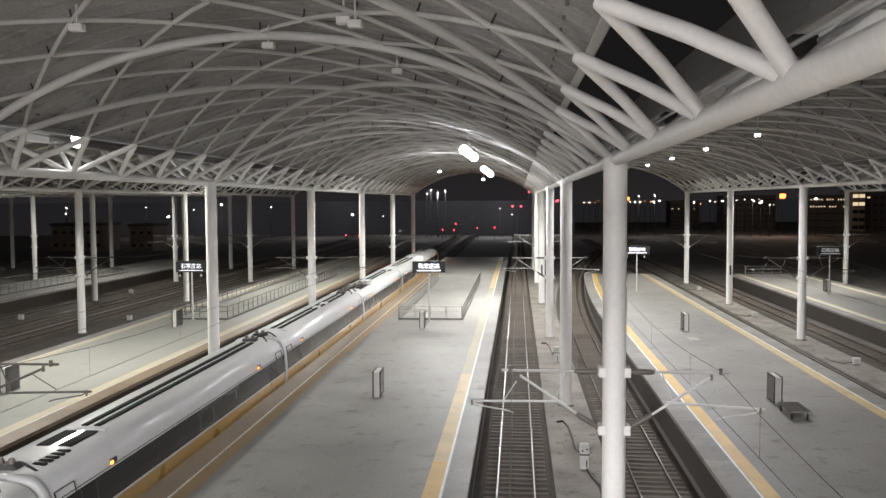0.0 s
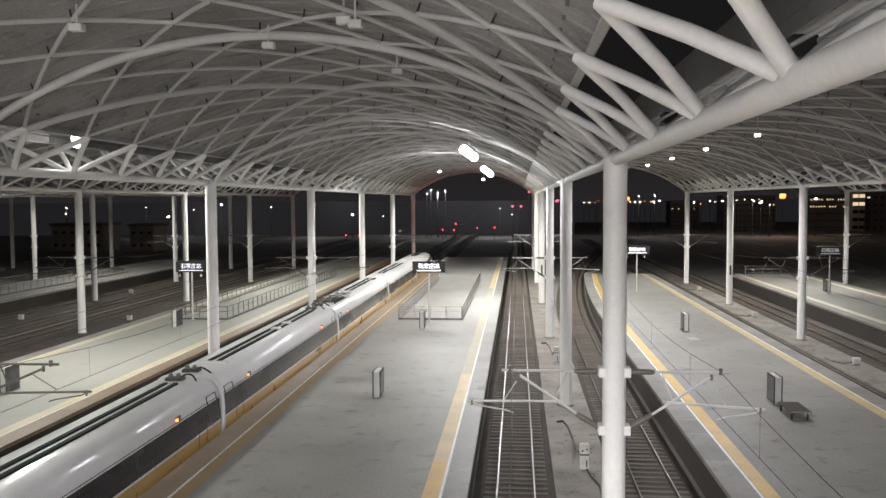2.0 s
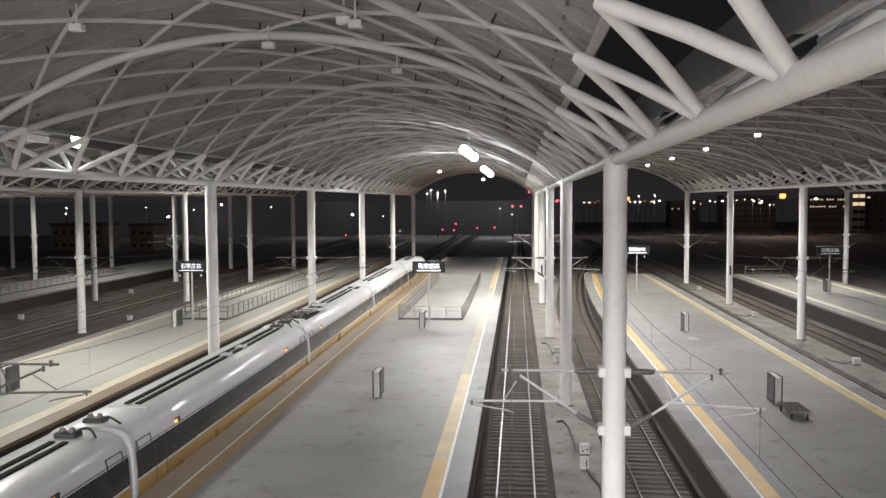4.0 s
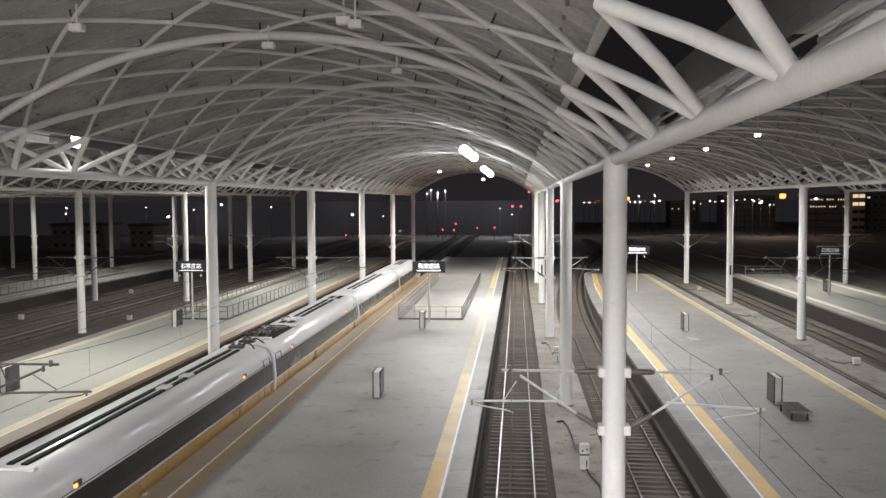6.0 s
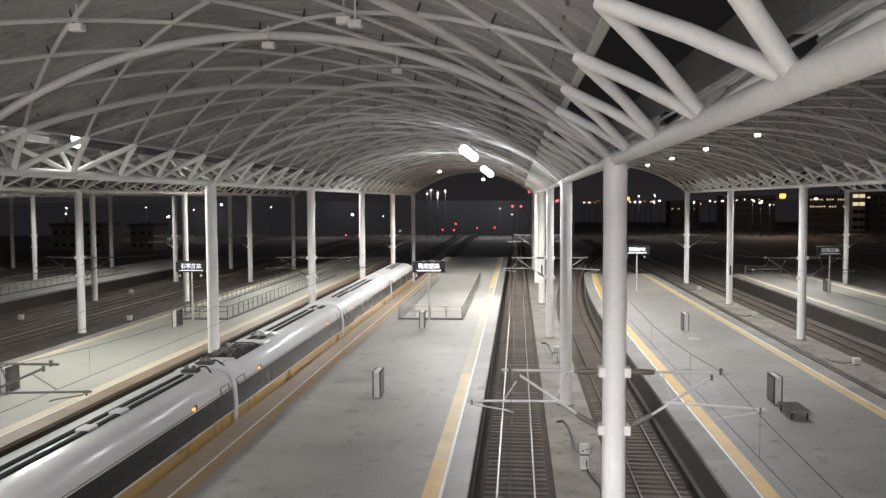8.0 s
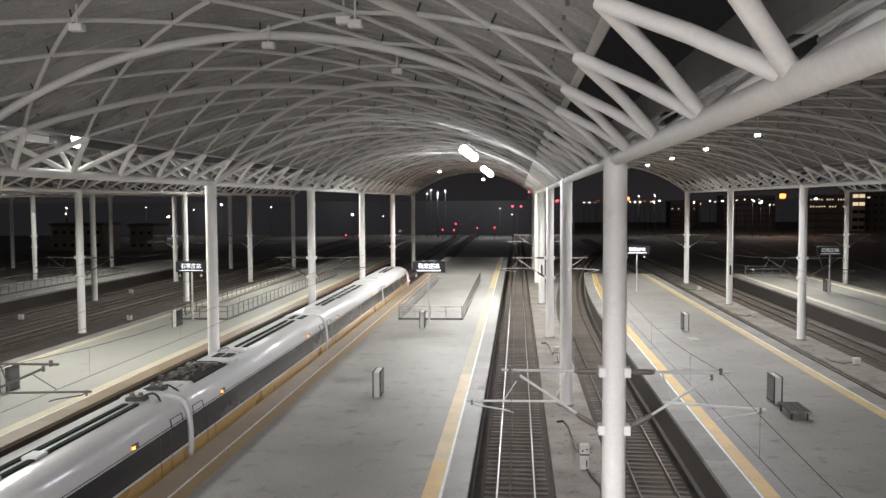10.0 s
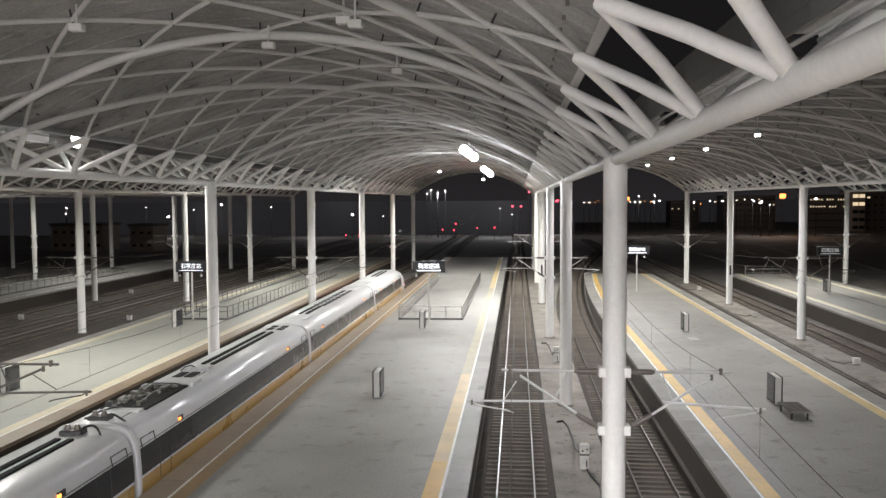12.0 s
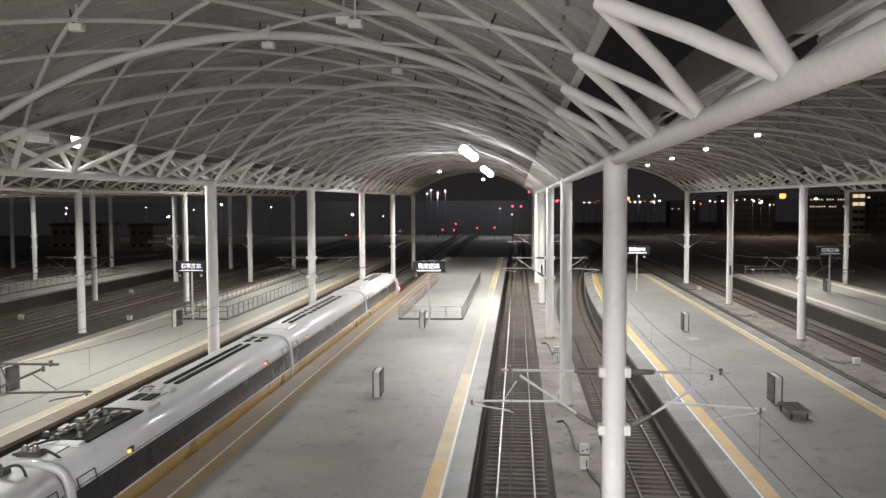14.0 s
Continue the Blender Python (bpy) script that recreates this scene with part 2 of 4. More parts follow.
bm = soft_box(-1.3, 1.3, -0.13, 0.13, -0.09, 0.09, 0.025, 1)
SLEEPER_MESH = bpy.data.meshes.new("sleeper")
bm.to_mesh(SLEEPER_MESH)
bm.free()
SLEEPER_MESH.materials.append(SLEEPER)


def track(xc, y0, y1, label, near):
    t = thing("railway_track", label, "track", group="tracks in the station")
    bed = bmesh.new()
    n, prev = int((y1 - y0) / 5), None
    for i in range(n + 1):
        y = y0 + (y1 - y0) * i / n
        s = xc + drift(xc, y)
        cur = [bed.verts.new((s + x, y, z)) for x, z in ((-1.75, -1.62), (-1.42, -1.47), (1.42, -1.47), (1.75, -1.62))]
        if prev:
            for k in range(3):
                bed.faces.new((prev[k], prev[k + 1], cur[k + 1], cur[k]))
        prev = cur
    part("ballast_bed", bed, BALLAST, t)
    for side in (-0.7525, 0.7525):
        rail = part("rail", ribbon(xc + side - 0.03, xc + side + 0.03, y0, y1, -1.42, -1.272, follow=xc), RAILSIDE, t, "rusty brown rail")
        part("rail_head", ribbon(xc + side - 0.03, xc + side + 0.03, y0, y1, -1.272, -1.25, follow=xc), RAILTOP if abs(xc) < 1 else RAILDULL, rail, "polished shiny rail head" if abs(xc) < 1 else "dull brown rail head")
        part("rail_foot", ribbon(xc + side - 0.075, xc + side + 0.075, y0, y1, -1.44, -1.42, follow=xc), RAILSIDE, rail)
    rest = bmesh.new()
    y, k = y0, 0
    while y < y1:
        x = xc + drift(xc, y)
        if near and y > 22 and k < 315:
            shared("sleeper", SLEEPER_MESH, pose(x, y, -1.51 + random.uniform(-0.008, 0.008), 0, 0, random.uniform(-0.4, 0.4)), t)
        else:
            box_into(rest, x - 1.3, x + 1.3, y - 0.13, y + 0.13, -1.6, -1.42)
        y += 0.6
        k += 1
    if rest.verts:
        tagged(part("sleeper_run", rest, SLEEPER, t), kind="stuff")
    else:
        rest.free()


track(-0.07, START, 420, "straight ballasted track with polished rails beside the platform", True)
track(5.6, START, 260, "ballasted track with dark rails curving away beyond the platform", True)
track(-15.17, START, 420, "ballasted track under the arriving white train", False)
track(-20.15, START, 420, "ballasted track beside the far platform edge", False)
for xc in (20.8, 26.9, -36.0, -43.3, -47.6, -52.9):
    track(xc, START, 260, "dim ballasted track between two platforms", False)

# ---- platforms ----


def platform(i, x0, x1, y1, brown_left=False, strips=None, y0=START, line=1.04, faded=None):
    p = thing(f"platform_{i}", "smooth grey concrete platform with yellow tactile strips", "platform", kind="structure")
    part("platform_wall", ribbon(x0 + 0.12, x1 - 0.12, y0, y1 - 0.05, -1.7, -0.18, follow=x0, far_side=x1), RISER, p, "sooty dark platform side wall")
    part("floor_slab", ribbon(x0 + 1.0, x1 - line + 0.04, y0, y1, -0.18, 0.0, follow=x0, far_side=x1), PLATFORM_PALE if i == 2 else PLATFORM, p)
    for s, xe in ((1, x0), (-1, x1)):
        def strip(name, a, b, mat, z0, z1, label, ya=y0, yb=y1):
            lo, hi = sorted((xe + s * a, xe + s * b))
            part(name, ribbon(lo, hi, ya, yb, z0, z1, follow=xe), mat, p, label)
        white = line if s < 0 else 1.04
        strip("white_line", white, white + 0.1, LINE, -0.05, 0.004, "thin white safety line")
        yellow = (strips or (TACTILE, TACTILE))[s < 0]
        # paler lengths put the lamp glare into the strip's colour
        if faded and s < 0:
            stops = [y0, *faded, y1]
            for ya, yb, mat in zip(stops, stops[1:], (yellow, TACTILE_MUTED, TACTILE_GLARE, TACTILE_MUTED)):
                strip("tactile_strip", white + 0.1, white + 0.7, mat, -0.05, 0.006, "tactile warning strip, painted paler where lamp glare washes it out", ya, yb)
        else:
            strip("tactile_strip", white + 0.12, white + 0.68, yellow, -0.05, 0.006, "yellow tactile warning strip")
        mat = (COPING_BROWN if s == 1 else COPING) if brown_left else (COPING_BROWN if i == 2 and s == -1 else COPING_DULL)
        y, k = max(y0, 16.0), 0
        if y > y0:
            lo, hi = sorted((xe, xe + s * (line - 0.04 if s < 0 else 1.0)))
            part("edge_slab", ribbon(lo, hi, y0, y - 0.01, -0.18, 0.002, follow=xe), mat, p)
        while y < y1:
            yb = min(y + 2.0, y1)
            sx = drift(xe, (y + yb) / 2)
            lo, hi = sorted((xe, xe + s * (line - 0.04 if s < 0 else 1.0)))
            part("edge_slab", box_into(bmesh.new(), lo + sx, hi + sx, y, yb - 0.012, -0.18, 0.002 + random.uniform(-0.002, 0.002)), mat, p)
            y, k = yb, k + 1
    return p


platform(1, -13.35, -1.77, 156, brown_left=True, strips=(TACTILE_DIM, TACTILE), line=0.9, faded=(33, 50, 100))
platform(2, -33.6, -21.95, 156, strips=(TACTILE_PALE, TACTILE_PALE))
platform(3, 7.43, 19.0, 121, strips=(TACTILE, TACTILE_MUTED))
platform(4, 29.3, 40.0, 121, strips=(TACTILE_PALE, TACTILE_PALE))
platform(5, -65.5, -54.6, 150, strips=(COPING_DULL, COPING_DULL))

# ---- columns and longitudinal beams ----


def column(x, y, top=11.6, arms=True, box=False):
    c = thing("column", "tall round white-painted steel column on a concrete strip", "column", pose(x, y, -1.5), "columns of the station roof")
    h = top + 1.5
    part("shaft", tube([(0, 0, 0), (0, 0, 0.12), (0, 0, h - 0.3), (0, 0, h)], [0.35, 0.34, 0.34, 0.34], 24), STEEL, c)
    part("base_ring", tube([(0, 0, -0.02), (0, 0, 0.07)], 0.47, 20), BEDSLAB, c, "grimy concrete footing ring")
    if box:
        part("junction_box", soft_box(-0.09, 0.09, -0.42, -0.32, 3.4, 4.5, 0.01, 1), BLACK, c, "dark slim junction box")
    for z in (6.94, 5.25) if arms else ():
        part("clamp", soft_box(-0.46, 0.46, -0.2, 0.2, z - 0.14, z + 0.14, 0.02, 1), STEEL, c, "white bracket clamp")
    part("bearing_cap", tube([(0, 0, h - 0.32), (0, 0, h - 0.28)], 0.39, 20), STEEL, c)
    return c


ROWS = [(2.78, 6), (-18.22, 6), (23.96, 5), (-39.70, 6), (-51.20, 6), (45.80, 5), (-73.4, 6), (-92.3, 6)]
first = {1: column(2.78, BAY), 0: column(2.78, 2 * BAY, arms=False), 4: column(2.78, 4 * BAY, arms=False, box=True)}
for x, last in ROWS:
    for k in range(-1, last + 1):
        if (x, k) not in ((2.78, 1), (2.78, 2), (2.78, 4)):
            copy_thing(first[4 if k == 4 and x > 0 else k % 2], pose(x, k * BAY, -1.5))
    yend = last * BAY + 0.9
    beam = thing("roof_beam", "long white tubular steel beam resting on the columns", "beam", group="roof beams")
    part("tube", tube([(x, START, 11.55), (x, yend, 11.55)], 0.185, 24), STEEL, beam)
    for k in range(-1, last + 1):
        part("flange", tube([(x, k * BAY - 0.5, 11.55), (x, k * BAY - 0.44, 11.55)], 0.21, 24), STEEL, beam)

# cable runs that lie on the middle beam
tray = thing("cable_tray", "grey cable tray with dark cables along a roof beam", "cable tray")
for cx, cz, r, m in ((3.08, 11.80, 0.045, GALV), (3.22, 11.88, 0.03, DARKSTEEL), (3.34, 11.80, 0.05, GALV), (3.50, 11.9, 0.03, DARKSTEEL)):
    part("conduit", tube([(cx, START, cz), (cx, 6 * BAY, cz)], r, 10), m, tray)
for cx, cz, r, m in ((2.98, 12.06, 0.03, GALV), (3.30, 12.12, 0.035, GALV), (3.62, 11.98, 0.06, FASCIA)):
    part("conduit", tube([(cx, START, cz), (cx, 6 * BAY, cz)], r, 10), m, tray)
for k in range(7):
    part("junction_box", soft_box(3.0, 3.3, k * 4.07 + 5.6, k * 4.07 + 6.1, 11.95, 12.2, 0.03, 1), BLACK if k % 2 else BOXWHITE, tray, "small cable junction box")
for k in range(-6, 36):
    part("bracket", box_into(bmesh.new(), 2.9, 3.56, k * BAY / 6 + 1.2, k * BAY / 6 + 1.28, 11.68, 11.74), GALV, tray)

# ---- vaulted roofs ----
RIB_TOP, RIB_FOOT, LIFT, SHIFT = 15.42, 11.58, 0.36, 0.65


def arc_point(xa, xb, u, lift=0.0):
    """Across the vault, u from -1 to 1."""
    h, rise = (xb - xa) / 2, RIB_TOP - RIB_FOOT
    r = (h * h + rise * rise) / (2 * rise)
    v = abs(u)
    v = v * 0.972 if v < 5 / 6 else 0.81 + (v - 5 / 6) * 1.14
    a = math.copysign(v, u) * math.asin(h / r)
    return (xa + xb) / 2 + (r + lift) * math.sin(a), RIB_TOP - r + (r + lift) * math.cos(a)


def vault(xa, xb, yend, near):
    frame_ob = thing("roof_frame", "white tubular lattice of crossing curved ribs under the roof", "roof frame", group="roof frames")
    step = BAY / 6
    seg = 24
    edge = 0.845
    posts = bmesh.new()
    half_deck = arc_point(xa, xb, 5 / 6)[0] - (xa + xb) / 2
    i0, i1 = int(START / step) - 6, int(yend / step) + 7
    for fam in (1, -1):
        for i in range(i0, i1):
            main = i % 6 == 0
            r, up = (0.12, 0.0) if main else (0.062, 0.08)
            pts = []
            for j in range(seg + 1):
                u = -1 + 2 * j / seg
                y = (i + (3 + 3 * u) * fam) * step + SHIFT
                if START <= y <= yend:
                    x, z = arc_point(xa, xb, u, up)
                    pts.append((x, y, z))
            if len(pts) < 3:
                continue
            inner = [q for q in pts if abs(q[0] - (xa + xb) / 2) < half_deck + 0.05]
            if len(inner) > 2:
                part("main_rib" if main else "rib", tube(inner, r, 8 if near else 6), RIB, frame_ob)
            # outer ends of the same ribs, in the brighter copy of the paint
            for sd in (-1, 1):
                outer = []
                for u in (5 / 6, 11 / 12, 1.0):
                    y = (i + (3 + 3 * u * sd) * fam) * step + SHIFT
                    if START <= y <= yend:
                        x, z = arc_point(xa, xb, u * sd)
                        outer.append((x, y, z))
                if len(outer) == 3:
                    part("strut", tube(outer, 0.115, 12 if near else 6), STEEL, frame_ob)
    k = 0
    while k * BAY <= yend:
        if k * BAY >= START:
            pts = [(*arc_point(xa, xb, -1 + j / 14), 0) for j in range(29)]
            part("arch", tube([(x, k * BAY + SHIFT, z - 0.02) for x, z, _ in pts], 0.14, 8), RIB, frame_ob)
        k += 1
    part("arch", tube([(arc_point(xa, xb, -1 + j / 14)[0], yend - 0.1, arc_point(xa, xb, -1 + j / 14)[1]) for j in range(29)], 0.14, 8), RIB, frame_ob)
    # short posts from the rib crossings up to the deck
    for i in range(i0, i1 * 2):
        for m in range(-4, 5):
            if (i + m) % 2:
                continue
            u = m / 6
            y = i * step / 2 + SHIFT
            if START < y < min(yend, 110):
                x, z = arc_point(xa, xb, u)
                x2, z2 = arc_point(xa, xb, u, LIFT)
                tube_into(posts, [(x, y, z), (x2, y, z2)], 0.026, 5)
    tagged(part("deck_post", posts, BLACK, frame_ob, "short dark posts under the deck"), kind="stuff")
    if near:
        clips = bmesh.new()
        for sd in (-1, 1):
            y = 3.0
            while y < 70:
                for u in (0.79,):
                    x, z = arc_point(xa, xb, sd * u, LIFT - 0.1)
                    box_into(clips, x - 0.03, x + 0.03, y - 0.05, y + 0.05, z + 0.02, z + 0.09)
                y += step / 4
        tagged(part("deck_clip", clips, DARKSTEEL, frame_ob, "small dark steel deck clips"), kind="stuff")

    # roof deck: a skin of sheets with standing seams, one object
    bm = bmesh.new()
    n = 40

    def strip(y0, y1, lo, hi):
        prev = None
        for j in range(n + 1):
            u = -edge + 2 * edge * j / n
            cur = []
            for lift in (lo, hi):
                x, z = arc_point(xa, xb, u, lift)
                cur += [bm.verts.new((x, y0, z)), bm.verts.new((x, y1, z))]
            if prev:
                bm.faces.new((prev[0], prev[1], cur[1], cur[0])).smooth = True
                bm.faces.new((prev[2], prev[3], cur[3], cur[2])).smooth = True
                bm.faces.new((prev[0], prev[2], cur[2], cur[0]))
                bm.faces.new((prev[1], prev[3], cur[3], cur[1]))
            prev = cur
    strip(START, yend, LIFT, LIFT + 0.12)
    y = START + 0.4
    while y < (yend if near else 60):
        strip(y, y + 0.05, LIFT - 0.05, LIFT - 0.004)
        y += step / 4
    deck = part("ceiling", bm, DECK)
    tagged(deck, "dull grey metal roof deck with transverse seams", "ceiling", kind="structure")
    for s in (-1, 1):
        f = thing("roof_fascia", "grey panelled fascia along the roof edge", "fascia", group="roof fascias")
        x, z = arc_point(xa, xb, s * edge, LIFT)
        x -= 0.04 * s
        part("soffit_plate", box_into(bmesh.new(), min(x, x - s * 0.16), max(x, x - s * 0.16), START, yend, z - 0.19, z - 0.15), RIB, f)
        y = START
        while y < yend - 0.1:
            y2 = min(y + BAY / 8, yend)
            part("panel", box_into(bmesh.new(), min(x, x + s * 0.05), max(x, x + s * 0.05), y + 0.012, y2 - 0.012, z - 0.14, z + 0.88), FASCIA, f)
            y = y2


for i, (xa, xb, yend) in enumerate(VAULTS):
    vault(xa, xb, yend, i < 2)

# unseen concourse bridge assumed behind the camera, its openings round the added lamp
south = thing("wall_south", "unseen concourse bridge front with window openings round an added lamp", "wall", kind="structure")
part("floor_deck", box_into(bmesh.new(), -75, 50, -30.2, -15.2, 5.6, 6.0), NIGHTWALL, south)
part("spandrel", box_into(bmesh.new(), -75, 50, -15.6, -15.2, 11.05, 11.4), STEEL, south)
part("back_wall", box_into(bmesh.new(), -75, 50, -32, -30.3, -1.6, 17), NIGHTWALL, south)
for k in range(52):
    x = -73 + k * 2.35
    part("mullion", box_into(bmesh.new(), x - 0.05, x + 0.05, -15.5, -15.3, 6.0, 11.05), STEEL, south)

# ---- the train ----
PROFILE = [(1.50, -1.05), (1.60, -0.8), (1.66, -0.4), (1.68, 0.2), (1.675, 0.9), (1.63, 1.48), (1.585, 1.75), (1.50, 1.98), (1.38, 2.16), (1.2, 2.31), (0.88, 2.41), (0.45, 2.455)]
RING = PROFILE + [(0.0, 2.465)] + [(-x, z) for x, z in PROFILE[::-1]]


def side_x(z, off=0.0):
    for (x0, z0), (x1, z1) in zip(PROFILE, PROFILE[1:]):
        if z0 <= z <= z1:
            return x0 + (x1 - x0) * (z - z0) / (z1 - z0) + off
    return 1.6 + off


def loft(sections):
    bm = bmesh.new()
    prev = None
    for y, pts in sections:
        cur = [bm.verts.new((x, y, z)) for x, z in pts]
        if prev:
            for k in range(len(cur) - 1):
                bm.faces.new((prev[k], prev[k + 1], cur[k + 1], cur[k])).smooth = True
            bm.faces.new((prev[-1], prev[0], cur[0], cur[-1]))
        else:
            bm.faces.new(cur)
        prev = cur
    bm.faces.new(prev[::-1])
    return bm


def skin(y0, y1, z0, z1, side, off, taper=None, n=14):
    """A thin strip that lies on the train's side between two heights."""
    bm = bmesh.new()
    rows = []
    for y in ([y0, y1] if taper is None else [y0 + (y1 - y0) * j / 12 for j in range(13)]):
        s, lift = (1.0, 0.0) if taper is None else taper(y)
        row = []
        for i in range(n + 1):
            z = z0 + (z1 - z0) * i / n
            row.append(bm.verts.new((side * (side_x(z) * s + off), y, z * 1.0 + lift)))
        for i in range(n + 1):
            z = z1 - (z1 - z0) * i / n
            row.append(bm.verts.new((side * (side_x(z) * s + off - 0.03), y, z + lift)))
        rows.append(row)
    for a, b in zip(rows, rows[1:]):
        for k in range(len(a)):
            bm.faces.new((a[k], a[(k + 1) % len(a)], b[(k + 1) % len(a)], b[k]))
    bm.faces.new(rows[0])
    bm.faces.new(rows[-1][::-1])
    return bm


TRAIN_X = -15.17
train = thing("train", "silver-white high-speed train with black window band and golden stripe", "train", pose(TRAIN_X, 0, 0))


def roof_box(car, name, x0, x1, y0, y1, z0, z1, mat, label="", r=0.03):
    return part(name, soft_box(x0, x1, y0, y1, z0, z1, r, 1), mat, car, label)


def jumper(car, y, s):
    """High-voltage cable jumper beside a joint of two carriages."""
    part("cable_mount", soft_box(-0.55, 0.25, y - 0.25, y + 0.25, 2.6, 2.78, 0.04, 1), ROOFGREY, car, "dark high-voltage cable mount")
    for dx in (-0.35, 0.0):
        part("insulator", tube([(dx, y, 2.7), (dx, y, 2.8), (dx, y, 2.95)], [0.10, 0.13, 0.07], 10), CERAMIC, car, "ribbed dark insulator")
    pts = [(0.15 + 0.7 * t, y + s * 0.2 * math.sin(math.pi * t), 2.80 + 0.12 * math.sin(math.pi * t) - 0.28 * t * t) for t in [i / 8 for i in range(9)]]
    part("cable", tube(pts, 0.045, 6), BLACK, car, "black bent cable")


def side_details(car, y0, y1):
    for s in (-1, 1):
        part("window_band", skin(y0 + 0.25, y1 - 0.25, 0.56, 1.53, s, 0.024), BAND, car, "glossy black window band")
        part("silver_line", skin(y0 + 0.25, y1 - 0.25, 0.47, 0.55, s, 0.022, n=2), TRAINWHITE, car, "thin silver line")
        part("golden_stripe", skin(y0 + 0.25, y1 - 0.25, -0.55, 0.46, s, 0.022), GOLD, car, "golden yellow stripe")
        part("seam_line", skin(y0 + 0.25, y1 - 0.25, 1.59, 1.62, s, 0.016, n=2), ROOFGREY, car, "thin dark seam")
        n = 9
        for i in range(n):
            a = y0 + 5.6 + i * (y1 - y0 - 11.2) / n
            part("window", skin(a + 0.12, a + (y1 - y0 - 11.2) / n - 0.12, 0.72, 1.34, s, 0.026), PANE, car, "dark tinted window")
        for a in (y0 + 1.9, y1 - 2.9):
            part("door_edge", skin(a, a + 0.035, 0.0, 1.5, s, 0.03), BLACK, car, "dark grey door edge")
            part("door_edge", skin(a + 0.96, a + 0.995, 0.0, 1.5, s, 0.03), BLACK, car, "dark grey door edge")
        for a in (y0 + 3.95, y1 - 5.0):
            part("marker_housing", soft_box(min(s * 1.56, s * 1.62), max(s * 1.56, s * 1.63), a - 0.02, a + 0.42, 1.63, 1.82, 0.015, 1), BLACK, car, "black marker light housing")
            part("marker_light", soft_box(min(s * 1.58, s * 1.66), max(s * 1.58, s * 1.665), a - 0.04, a + 0.12, 1.64, 1.77, 0.03, 2), AMBER, car, "glowing amber marker light")
        for a in (y0 + 0.55, y1 - 1.7):
            zz = [(a, 1.5), (a, 1.86), (a + 1.1, 1.86), (a + 1.1, 1.5)]
            part("grab_rail", tube([(s * (side_x(z) + 0.03), y, z) for y, z in zz], 0.022, 6), BLACK, car, "black grab rail frame")


def ducts(car, a, b):
    for dx in (-0.36, 0.10):
        part("roof_duct", soft_box(dx, dx + 0.22, a, b, 2.60, 2.70, 0.015, 1), DUCT, car, "long dark roof duct")


def gangway(y):
    """The pale ring and dark bellows that join two carriages."""
    def ring(f, dz):
        return [(x * f, z * f + dz) for x, z in RING]
    part("gangway", loft([(y - 0.45, ring(0.90, 0.02)), (y + 0.45, ring(0.90, 0.02))]), BLACK, train, "dark bellows between carriages")
    part("gangway_ring", loft([(y + 0.02, ring(1.0, 0.0)), (y + 0.07, ring(1.02, 0.0)), (y + 0.33, ring(1.02, 0.0)), (y + 0.38, ring(1.0, 0.0))]), TRAINWHITE, train, "pale ring fairing between carriages")


ON_ROOF = {"cable_mount", "insulator", "cable", "roof_duct", "equipment_well", "equipment_box", "roof_cable", "insulator_box", "pantograph_arm", "pantograph_head", "roof_cover", "roof_grille", "roof_hatch", "cable_rail", "roof_vent"}


def seat_on_roof(car):
    """Bring the roof equipment, drawn for a taller body, down to the roof."""
    for ob in car.children:
        if ob.name.split(".")[0] in ON_ROOF:
            ob.location = (0.06, 0, -0.175)


